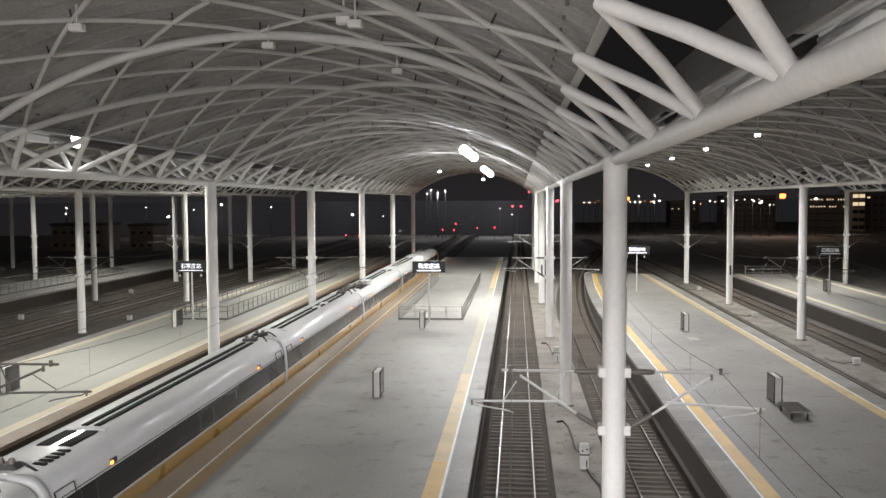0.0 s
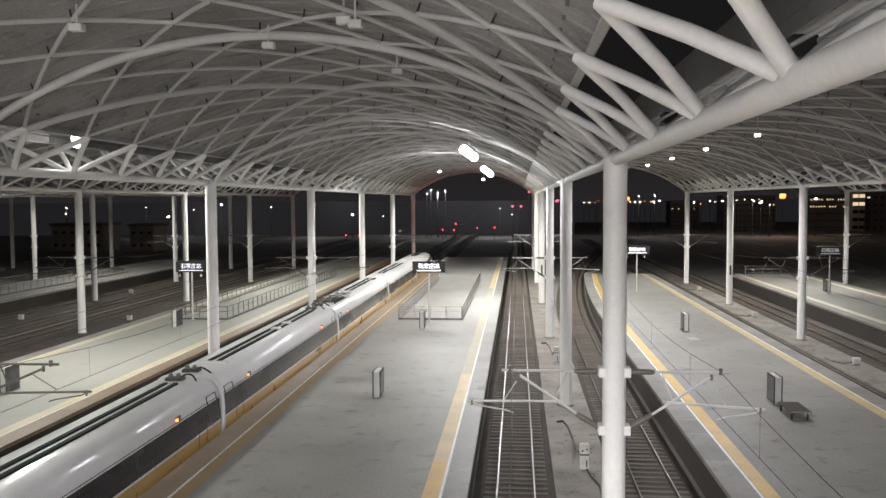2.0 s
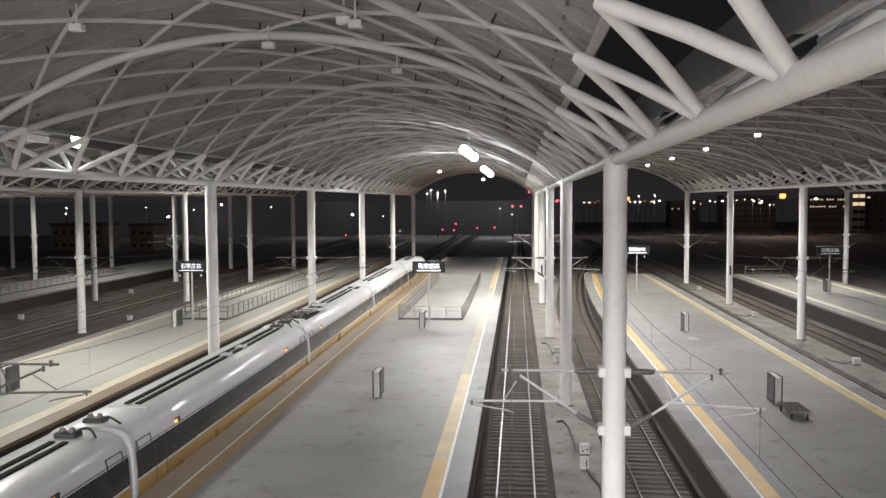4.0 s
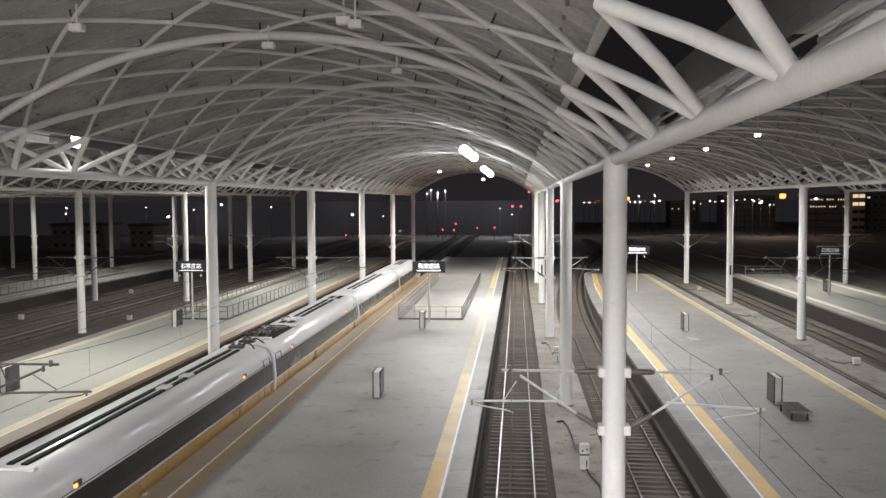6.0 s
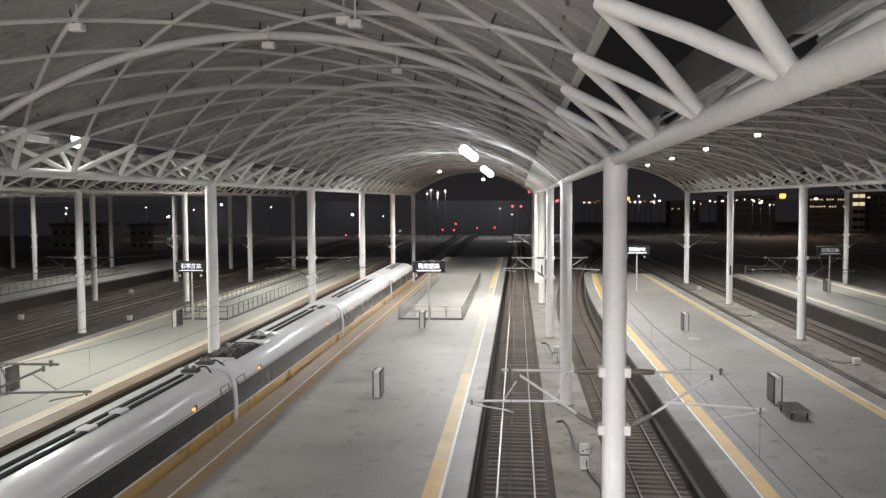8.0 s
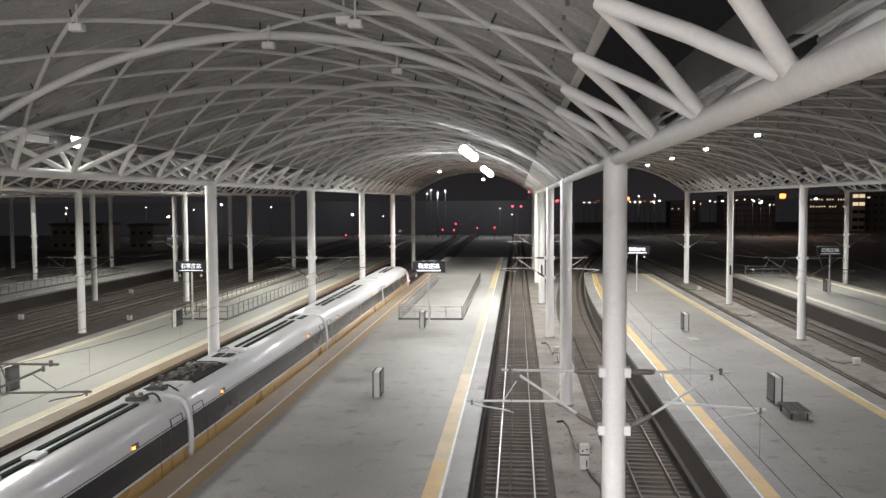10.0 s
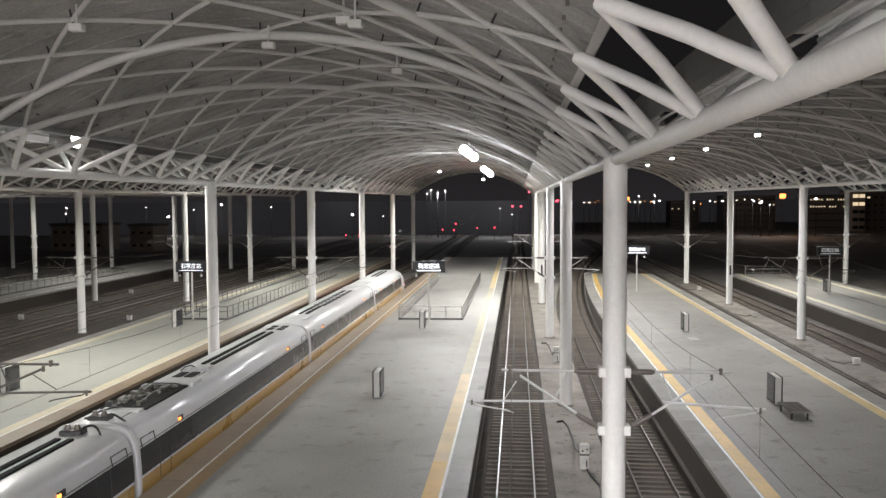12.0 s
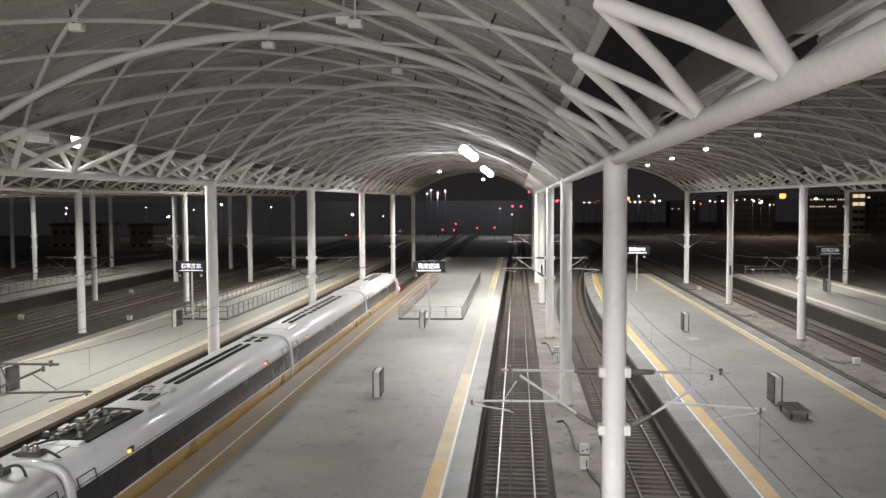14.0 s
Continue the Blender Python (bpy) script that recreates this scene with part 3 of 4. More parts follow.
def carriage(y0, y1, kind):
    a, b = y0 + 0.14, y1 - 0.14
    car = part("carriage", loft([(a, [(x * 0.975, z * 0.985) for x, z in RING]), (a + 0.12, RING), (b - 0.12, RING), (b, [(x * 0.975, z * 0.985) for x, z in RING])]), TRAINWHITE, train)
    side_details(car, y0, y1)
    part("underframe", box_into(bmesh.new(), -1.3, 1.3, a + 0.5, b - 0.5, -1.2, -1.0), BLACK, car)
    for yb in (y0 + 3.8, y1 - 3.8):
        for dy in (-1.25, 1.25):
            part("wheelset", tube([(-0.8, yb + dy, -0.82), (0.8, yb + dy, -0.82)], 0.43, 16), ROOFGREY, car)
    if kind == "pantograph":
        roof_box(car, "equipment_well", -1.0, 0.85, y0 + 2.5, y0 + 6.75, 2.45, 2.65, DUCT, "dark recessed equipment well")
        rnd = random.Random(4)
        for k in range(18):
            yy, xx = y0 + 2.7 + k * 0.21, rnd.uniform(-0.85, 0.6)
            w, d = rnd.uniform(0.05, 0.17), rnd.uniform(0.06, 0.2)
            roof_box(car, "equipment_box", xx - w, xx + w, yy - d, yy + d, 2.62, 2.66 + rnd.uniform(0.03, 0.16), rnd.choice((ROOFGREY, DARKSTEEL, DARKSTEEL, FASCIA)), "small roof equipment box", 0.015)
        for k in range(7):
            xx, yy = rnd.uniform(-0.8, 0.4), y0 + 2.6 + k * 0.5
            part("roof_cable", tube([(xx, yy, 2.68), (xx + 0.15, yy + 0.4, 2.82), (xx + rnd.uniform(-0.2, 0.4), yy + 0.9, 2.7)], 0.022, 6), rnd.choice((BLACK, DARKSTEEL, GALV)), car, "bent roof cable")
        for k in range(4):
            yy, xx = y0 + 2.9 + k * 1.0, 0.35 - 0.6 * (k % 2)
            part("insulator", tube([(xx, yy, 2.6), (xx, yy, 2.7), (xx, yy, 2.84)], [0.07, 0.1, 0.05], 10), CERAMIC, car, "ribbed insulator")
        for dx in (-0.45, 0.35):
            part("pantograph_arm", tube([(dx, y0 + 2.9, 2.7), (dx * 0.5, y0 + 4.6, 2.8), (dx, y0 + 6.2, 2.77)], 0.025, 6), DARKSTEEL, car, "folded pantograph arm")
        part("pantograph_head", tube([(-0.8, y0 + 6.2, 2.74), (-0.5, y0 + 6.2, 2.82), (0.5, y0 + 6.2, 2.82), (0.8, y0 + 6.2, 2.74)], 0.03, 6), BLACK, car, "pantograph contact strip")
        # high-voltage cable that winds from the joint to the well over the pale roof
        part("roof_cable", tube([(-0.6, y0 + 0.6, 2.72), (-0.3, y0 + 1.0, 2.78), (-0.55, y0 + 1.4, 2.75), (-0.25, y0 + 1.9, 2.8), (-0.1, y0 + 2.5, 2.72)], 0.04, 6), BLACK, car, "bent black roof cable")
        roof_box(car, "roof_cover", -0.75, 0.8, y0 + 2.0, y0 + 2.45, 2.55, 2.69, TRAINWHITE, "pale lip of the equipment well")
        roof_box(car, "roof_cover", -0.6, 1.0, y0 + 6.8, y0 + 7.9, 2.50, 2.72, TRAINWHITE, "pale roof cover")
        for dx in (-0.55, -0.02):
            roof_box(car, "roof_grille", dx, dx + 0.42, y0 + 8.2, y0 + 9.35, 2.58, 2.68, DUCT, "dark roof grille")
        for dx in (-0.75, -0.2, 0.25):
            roof_box(car, "roof_cover", dx, dx + 0.4, y0 + 9.7, y0 + 10.4, 2.58, 2.80, TRAINWHITE, "small rounded pale roof box", 0.07)
        part("roof_cable", tube([(-0.6, y0 + 9.4, 2.7), (-0.45, y0 + 9.6, 2.86), (-0.3, y0 + 9.9, 2.86), (-0.25, y0 + 10.2, 2.74)], 0.03, 6), BLACK, car, "black cable loop")
        ducts(car, y0 + 11.3, y0 + 21.4)
        for k in range(2):
            for dx in (-0.5, 0.12):
                roof_box(car, "roof_hatch", dx, dx + 0.42, y0 + 22.4 + k * 1.0, y0 + 23.1 + k * 1.0, 2.58, 2.665, DUCT, "small dark roof hatch")
        for s in (0.5, 1.02):
            part("cable_rail", tube([(s, y0 + 1.0, 2.62 - 0.16 * (s > 0.6)), (s, y0 + 10.5, 2.62 - 0.16 * (s > 0.6))], 0.02, 6), BLACK, car)
        jumper(car, y0 + 0.9, -1)
    elif kind == "vents":
        roof_box(car, "roof_cover", -0.7, 0.8, y0 + 2.2, y0 + 4.4, 2.58, 2.68, TRAINWHITE, "pale roof cover")
        ducts(car, y0 + 4.8, y0 + 9.0)
        for k in range(9):
            for dx in (-0.45, 0.12):
                roof_box(car, "roof_vent", dx, dx + 0.34, y0 + 9.6 + k * 1.25, y0 + 10.25 + k * 1.25, 2.60, 2.68, DUCT, "small dark roof vent")
        roof_box(car, "roof_cover", -0.6, 0.6, y0 + 21.4, y0 + 23.0, 2.58, 2.70, TRAINWHITE, "pale roof cover")
    elif kind == "hatches":
        for dx in (-0.62, 0.12):
            roof_box(car, "roof_grille", dx, dx + 0.48, y0 + 3.2, y0 + 5.0, 2.59, 2.672, DUCT, "dark roof grille")
        for k in range(5):
            roof_box(car, "roof_vent", 0.35, 0.8, y0 + 1.3 + k * 0.34, y0 + 1.5 + k * 0.34, 2.56, 2.65, DUCT, "small dark roof vent")
        roof_box(car, "roof_cover", -0.7, 0.75, y0 + 5.15, y0 + 5.45, 2.58, 2.70, TRAINWHITE, "pale roof strip")
        ducts(car, y0 + 5.6, y1 - 1.8)
        jumper(car, y0 + 0.9, -1)
        jumper(car, y1 - 1.0, 1)
    else:
        roof_box(car, "roof_cover", -0.75, 0.8, y0 + 3.0, y0 + 3.3, 2.58, 2.70, TRAINWHITE, "pale roof strip")
        ducts(car, y0 + 3.5, y1 - 1.8)
        for k in range(2):
            roof_box(car, "roof_cover", -0.15, 0.35, y0 + 13.6 + 2.4 * k, y0 + 14.3 + 2.4 * k, 2.64, 2.76, TRAINWHITE, "small pale roof box")
        jumper(car, y0 + 0.9, -1)
        jumper(car, y1 - 1.0, 1)
    seat_on_roof(car)
    return car


def tail_car(y0, y1):
    """The rear carriage, whose nose slopes down to the tip."""
    nose = 8.5
    secs = [(y0 + 0.28, [(x * 0.975, z * 0.985) for x, z in RING]), (y0 + 0.4, RING), (y1 - nose, RING)]
    for j in range(1, 13):
        t = j / 12
        w = math.sqrt(max(0.0, 1 - t ** 2.2)) * 0.94 + 0.06
        top = 1 - 0.80 * t ** 1.7
        secs.append((y1 - nose + nose * t, [(x * w, -1.05 + (z + 1.05) * (top * 0.95 + 0.05)) for x, z in RING]))
    car = part("tail_carriage", loft(secs), TRAINWHITE, train, "rear carriage with a long sloping nose")
    side_details(car, y0, y1 - nose + 0.8)
    part("underframe", box_into(bmesh.new(), -1.3, 1.3, y0 + 0.8, y1 - nose, -1.2, -1.0), BLACK, car)
    for s in (-1, 1):
        part("tail_light", soft_box(min(s * 0.95, s * 1.16), max(s * 0.95, s * 1.16), y1 - 1.9, y1 - 1.45, -0.05, 0.18, 0.04, 2), REDTAIL, car, "glowing red tail light")
    bm = bmesh.new()
    prev = None
    for j in range(7):
        t = 0.30 + 0.36 * j / 6
        w = math.sqrt(1 - t ** 2.2) * 0.94 + 0.06
        top = (1 - 0.80 * t ** 1.7) * 0.95 + 0.05
        cur = [bm.verts.new((x * w * 0.985, y1 - nose + nose * t, -1.05 + (z + 1.05) * top + 0.02)) for x, z in RING[8:17]]
        if prev:
            for k in range(8):
                bm.faces.new((prev[k], prev[k + 1], cur[k + 1], cur[k])).smooth = True
        prev = cur
    part("windscreen", bm, PANE, car, "dark curved windscreen")
    ducts(car, y0 + 9.5, y0 + 16.5)
    roof_box(car, "roof_cover", -0.6, 0.7, y0 + 2.0, y0 + 3.6, 2.58, 2.70, TRAINWHITE, "pale roof cover")
    seat_on_roof(car)


JOINT = 23.9
carriage(JOINT - 75, JOINT - 50, "plain")
carriage(JOINT - 50, JOINT - 25, "hatches")
carriage(JOINT - 25, JOINT, "plain")
carriage(JOINT, JOINT + 25, "pantograph")
carriage(JOINT + 25, JOINT + 50, "vents")
tail_car(JOINT + 50, JOINT + 76.5)
for k in (-2, -1, 0, 1, 2):
    gangway(JOINT + 25 * k)

# ---- hall lamps ----


def pendant(x, y, z, flood):
    lp = thing("hall_lamp", "bright floodlight hanging under the roof" if flood else "small bright round lamp hanging under the roof", "lamp", pose(x, y, z), "hall lamps")
    part("hanger", tube([(0, 0, 0.1), (0, 0, 15.25 - z - 0.55 * (abs(x + 3) < 1))], 0.03, 6), GALV, lp)
    if flood:
        part("yoke", tube([(-0.5, 0, 0.1), (-0.5, 0, 0.3), (0.5, 0, 0.3), (0.5, 0, 0.1)], 0.03, 6), GALV, lp)
        # three overlapping heads set aslant, shaped after the lamp's glare
        for dx, dz in ((-0.3, 0.12), (0.0, -0.1), (0.3, -0.32)):
            part("lamp_body", tube([(dx, 0.25, dz), (dx, 0.08, dz), (dx, -0.1, dz)], [0.1, 0.2, 0.27], 20), GALV, lp)
            part("lamp_face", tube([(dx, -0.16, dz), (dx, -0.105, dz)], [0.22, 0.26], 20), FLOODGLOW, lp, "dazzling white lamp face")
    else:
        part("shade", tube([(0, 0, 0.3), (0, 0, 0.2), (0, 0, 0.02)], [0.05, 0.12, 0.17], 16), GALV, lp)
        part("bulb", tube([(0, 0, 0.03), (0, 0, -0.06), (0, 0, -0.1)], [0.15, 0.15, 0.08], 14), LAMPGLOW, lp, "glowing white lamp glass")


# the added lamps get a fitting like the others
for i, (x, y, z, _) in enumerate(HALL + NEAR_FILL):
    pendant(x, y, z, i in (0, 1))
edge_lamp = thing("beam_floodlight", "bright floodlight on a short post above a roof beam", "floodlight", pose(-18.22, 33.85, 11.7))
part("post", tube([(0, 0, 0), (0, 0, 1.1)], 0.04, 8), GALV, edge_lamp)
part("lamp_body", soft_box(-0.2, 0.2, -0.1, 0.15, 1.1, 1.42, 0.04, 2), GALV, edge_lamp)
# face enlarged to the size of its glare
part("lamp_face", soft_box(-0.26, 0.26, -0.16, -0.105, 1.0, 1.5, 0.025, 2), EDGEGLOW, edge_lamp, "dazzling white lamp face")

# ---- overhead line: arms on the columns and wires ----


def cantilever(m, side, ext=0.0, GALV=GALV):
    """Arm from a column towards one track; side 1 reaches to +x."""
    c = thing("catenary_arm", "galvanised overhead-line arm with dark insulators on a column", "catenary arm", m, "overhead line arms")
    s = side
    part("insulator", tube([(s * 0.45, 0, 5.44), (s * 0.6, 0, 5.44), (s * 1.05, 0, 5.44), (s * 1.15, 0, 5.44)], [0.05, 0.085, 0.085, 0.05], 10), CERAMIC, c, "dark ribbed insulator")
    part("top_tube", tube([(s * 1.1, 0, 5.44), (s * (3.25 + ext), 0, 5.45)], 0.04, 8), GALV, c)
    part("insulator", tube([(s * 0.45, 0, 3.80), (s * 0.62, 0, 3.91), (s * 0.98, 0, 4.13), (s * 1.08, 0, 4.20)], [0.05, 0.085, 0.085, 0.05], 10), CERAMIC, c, "dark ribbed insulator")
    part("brace_tube", tube([(s * 1.05, 0, 4.18), (s * (2.75 + ext), 0, 5.32)], 0.04, 8), GALV, c)
    zi, zo = (4.54, 4.62) if ext else (4.56, 4.40) if s > 0 else (4.55, 4.52)
    part("register_tube", tube([(s * (1.5 + ext), 0, zi), (s * (4.27 + ext), 0, zo)], 0.036, 8), GALV, c)
    part("steady_arm", tube([(s * (4.12 + ext), 0, zo - 0.02), (s * (3.95 + ext), 0, zo - 0.12), (s * (3.1 + ext), 0, zo - 0.26), (s * (2.9 + ext), 0, zo - 0.33)], 0.022, 6), GALV, c)
    part("steady_clip", soft_box(s * (4.12 + ext) - 0.03, s * (4.12 + ext) + 0.03, -0.04, 0.04, zo - 0.13, zo + 0.05, 0.01, 1), CERAMIC, c, "dark clip")
    part("stay", tube([(s * (1.36 + ext), 0, 5.40), (s * (1.66 + ext), 0, 4.62 if s > 0 else 4.7)], 0.02, 6), GALV, c)
    part("hanger", tube([(s * ((2.41 if ext else 2.82) + ext), 0, 5.12), (s * (3.18 + ext), 0, zo + 0.04)], 0.016, 6), GALV, c)
    part("wire_clamp", soft_box(s * (3.0 + ext) - 0.045, s * (3.0 + ext) + 0.045, -0.06, 0.06, 5.38, 5.58, 0.02, 1), CERAMIC, c)
    part("wire_clamp", soft_box(s * (2.75 + ext) - 0.04, s * (2.75 + ext) + 0.04, -0.05, 0.05, 5.22, 5.4, 0.02, 1), CERAMIC, c)
    return c


arms = {1: cantilever(pose(2.78, BAY, 0), 1), -1: cantilever(pose(2.78, BAY, 0), -1)}
# same galvanised arms against the light: their dark side is put into the colour
dark_arms = {1: cantilever(pose(-39.70, BAY, 0), 1, 0.0, DARKSTEEL), -1: cantilever(pose(-39.70, BAY, 0), -1, 0.0, DARKSTEEL)}
long_arm = cantilever(pose(-18.22, BAY, 0), 1, 0.95, DARKSTEEL)
for x, last in ROWS[:6]:
    for k in range(1, last + 1, 2):
        for s in (1, -1):
            if (x, s) == (-18.22, 1):
                if k != 1:
                    copy_thing(long_arm, pose(x, k * BAY, 0))
            elif (x, k) not in ((2.78, 1), (-39.70, 1)):
                copy_thing((arms if x == 2.78 else dark_arms)[s], pose(x, k * BAY, 0))

for xw, yend in ((-0.15, 400), (5.75, 122), (-15.2, 400), (-21.2, 400), (20.9, 122), (26.9, 122), (-36.7, 147), (-42.6, 147)):
    wt = thing("overhead_wire", "thin dark overhead contact and messenger wires", "overhead wire", group="overhead wires")
    mess, cont = [], []
    k = -1
    while k * BAY < yend:
        for j in range(6):
            t = j / 6
            y = (k + t) * BAY
            mess.append((xw, y, 5.5 - 0.45 * 4 * t * (1 - t)))
            if j in (1, 3, 5) and k >= 0 and k < 5:
                part("dropper", tube([(xw, y, 5.5 - 0.45 * 4 * t * (1 - t)), (xw, y, 4.22)], 0.004, 4), WIRE, wt)
        k += 1
    part("messenger_wire", tube(mess, 0.010, 5), WIRE, wt)
    part("contact_wire", tube([(xw, START, 4.22), (xw, yend, 4.22)], 0.010, 5), WIRE, wt)

# ---- advertising cabinets ----


def cabinet(x, y):
    c = thing("poster_cabinet", "free-standing pale double-sided poster cabinet with dark faces", "poster cabinet", pose(x, y, 0), "poster cabinets on the platforms")
    part("plinth", soft_box(-0.25, 0.25, -0.68, 0.68, 0.0, 0.06, 0.015, 1), STAINLESS, c, "low steel plinth")
    part("body", soft_box(-0.16, 0.16, -0.6, 0.6, 0.06, 1.40, 0.03, 2), CABINET, c)
    for s in (-1, 1):
        part("frame", soft_box(min(s * 0.16, s * 0.21), max(s * 0.16, s * 0.21), -0.64, 0.64, 0.05, 1.45, 0.015, 1), BLACK, c, "black frame")
        part("poster", soft_box(min(s * 0.21, s * 0.217), max(s * 0.21, s * 0.217), -0.55, 0.55, 0.15, 1.35, 0.003, 1), POSTER, c, "dark glossy poster face")
    return c


first_cab = cabinet(-7.42, 44.1)
for x, y in ((-7.75, 68.2), (13.12, 44.0), (13.25, 68.0), (-28.45, 68.0), (-28.0, 43.8), (34.5, 97.4), (-59.5, 110)):
    copy_thing(first_cab, pose(x, y, 0))
bench = thing("bench", "low dark wooden bench beside a poster cabinet", "bench", pose(13.25, 41.35, 0))
for k in range(4):
    part("slat", soft_box(-0.48 + k * 0.25, -0.25 + k * 0.25, -1.0, 1.0, 0.38, 0.43, 0.008, 1), RISER, bench)
part("edge_strip", soft_box(-0.48, 0.5, -1.03, -1.0, 0.36, 0.43, 0.005, 1), STAINLESS, bench, "pale steel edge strip")
for dx in (-0.36, 0.36):
    for dy in (-0.8, 0.8):
        part("leg", soft_box(dx - 0.04, dx + 0.04, dy - 0.04, dy + 0.04, 0.0, 0.38, 0.006, 1), BLACK, bench)
# thin pale slab that paints the cabinet's reflection on the floor
patch = tagged(part("repair_patch", soft_box(12.75, 13.5, 63.2, 64.8, 0.0, 0.008, 0.002, 1), PLATFORM_PALE), "pale mortar repair patch on the platform floor", "repair patch")

# ---- station name signs ----


def sign(x, y, letters, label):
    s = thing("station_sign", label, "sign", pose(x, y, 0), "station name signs")
    part("pole", tube([(0, 0, 0), (0, 0, 4.3)], 0.075, 14), CABINET, s, "pale round pole")
    part("foot_plate", tube([(0, 0, 0), (0, 0, 0.05)], 0.22, 14), STAINLESS, s)
    b = part("board", soft_box(-1.42, 1.42, -0.14, 0.14, 4.24, 5.21, 0.03, 2), BLACK, s, "black sign board")
    cu = bpy.data.curves.new("lettering", "FONT")
    cu.body, cu.align_x, cu.size, cu.extrude = "石家庄站", "CENTER", 0.47, 0.004
    tmp = bpy.data.objects.new("lettering", cu)
    scene.collection.objects.link(tmp)
    me = bpy.data.meshes.new_from_object(tmp.evaluated_get(bpy.context.evaluated_depsgraph_get()))
    bpy.data.objects.remove(tmp)
    me.materials.clear()
    me.materials.append(letters)
    ob = new("lettering", me)
    ob.parent = b
    ob.matrix_basis = pose(0, -0.147, 4.63, 90, 0, 0)
    part("underline_text", soft_box(-1.05, 1.05, -0.15, -0.13, 4.39, 4.44, 0.003, 1), letters, b, "small line of lettering")
    for dx in (-1.1, 0.85):
        part("loudspeaker", tube([(dx, 0, 4.24), (dx, 0, 4.1), (dx, 0, 3.95), (dx, 0, 3.85)], [0.02, 0.02, 0.11, 0.09], 10), CABINET, s, "small pale hanging loudspeaker")
    return s


sign(-7.65, 72.3, SIGNBRIGHT, "black station sign with glowing white letters on a pole")
sign(-28.7, 72.0, SIGNGLOW, "black station sign with glowing white letters on a pole")
sign(13.55, 97.4, SIGNBRIGHT, "black station sign with glowing white letters on a pole")
sign(34.2, 95.8, SIGNDIM, "black station sign with dim grey letters on a pole")

# ---- railings round the stair wells ----


def railing(x0, x1, y0, y1, steel):
    r = thing("stair_railing", "steel railing on a dark kerb round a stairwell", "railing", group="stairwell railings")
    runs = [((x0, y0), (x1, y0)), ((x1, y0), (x1, y1)), ((x0, y0), (x0, y1))]
    for (ax, ay), (bx, by) in runs:
        w = 0.1
        part("kerb", soft_box(min(ax, bx) - w, max(ax, bx) + w, min(ay, by) - w + (0.2 if ax == bx else 0), max(ay, by) + w, 0.0, 0.15, 0.015, 1), KERB, r, "dark granite kerb")
        length = math.hypot(bx - ax, by - ay)
        n = max(2, round(length / 1.45))
        for z in (1.15, 0.72):
            part("handrail" if z > 1 else "mid_rail", tube([(ax, ay, z), (bx, by, z)], 0.032 if z > 1 else 0.02, 8), steel, r)
        for i in range(n + 1):
            t = i / n
            px_, py_ = ax + (bx - ax) * t, ay + (by - ay) * t
            part("post", tube([(px_, py_, 0.2), (px_, py_, 1.15)], 0.034, 8), steel, r)


railing(-10.4, -4.88, 73.2, 110, STAINLESS)
railing(-30.7, -25.6, 72.2, 117, DARKSTEEL)
railing(-63.5, -58.2, 90, 121, DARKSTEEL)
gate = thing("maintenance_gate", "low steel barrier frame beside the stairwell railing", "barrier", pose(-9.4, 73.0, 0))
part("gate_frame", tube([(-1.05, 0, 0.0), (-1.05, 0, 1.35), (1.05, 0, 1.35), (1.05, 0, 0.0)], 0.035, 8), STAINLESS, gate)
for z in (0.35, 0.8):
    part("crossbar", tube([(-1.05, 0, z), (1.05, 0, z)], 0.022, 8), STAINLESS, gate)

# low fence at the far end of the eastern platform
fence = thing("platform_end_fence", "low pale steel fence at the platform end", "fence", pose(29.6 + 2.0, 120.2, 0))
for k in range(5):
    part("post", tube([(k * 1.2, 0, 0), (k * 1.2, 0, 1.2)], 0.035, 8), STAINLESS, fence)
for z in (0.25, 0.7, 1.15):
    part("crossbar", tube([(0, 0, z), (4.8, 0, z)], 0.025, 8), STAINLESS, fence)

# ---- trackside boxes ----


def trackside_box(x, y):
    b = thing("trackside_box", "small dirty white trackside equipment box with a black cable", "equipment box", pose(x, y, -1.5), "trackside boxes")
    part("pedestal", soft_box(-0.19, 0.19, -0.16, 0.16, 0.0, 0.62, 0.02, 1), BOXWHITE, b)
    part("hood", soft_box(-0.21, 0.21, -0.2, 0.2, 0.68, 1.12, 0.06, 2), BOXWHITE, b)
    part("neck", soft_box(-0.2, 0.2, -0.14, 0.14, 0.6, 0.7, 0.01, 1), ROOFGREY, b, "dark rusty neck")
    for dx in (-0.09, 0.1):
        part("lock", tube([(dx, -0.21, 0.88 + dx * 0.4), (dx, -0.17, 0.88 + dx * 0.4)], 0.045, 10), BLACK, b, "black round lock")
    part("cable_slot", soft_box(0.06, 0.12, -0.17, -0.15, 0.1, 0.42, 0.01, 1), BLACK, b)
    part("cable", tube([(-0.12, 0.25, 0.75), (-0.16, 1.0, 0.45), (-0.2, 2.4, 0.12), (-0.22, 4.6, 0.06), (-0.3, 6.6, 0.06), (-0.5, 7.9, 0.05), (-0.85, 7.7, 0.05)], 0.055, 8), BLACK, b, "black bent cable")
    part("floor_cable", tube([(0.1, -0.2, 0.05), (0.2, -1.2, 0.04), (0.45, -2.4, 0.04), (0.4, -4.0, 0.04)], 0.04, 8), BLACK, b, "black cable on the ground")
    return b


fb = trackside_box(2.95, 37.2)
copy_thing(fb, pose(2.85, 62.3, -1.5))


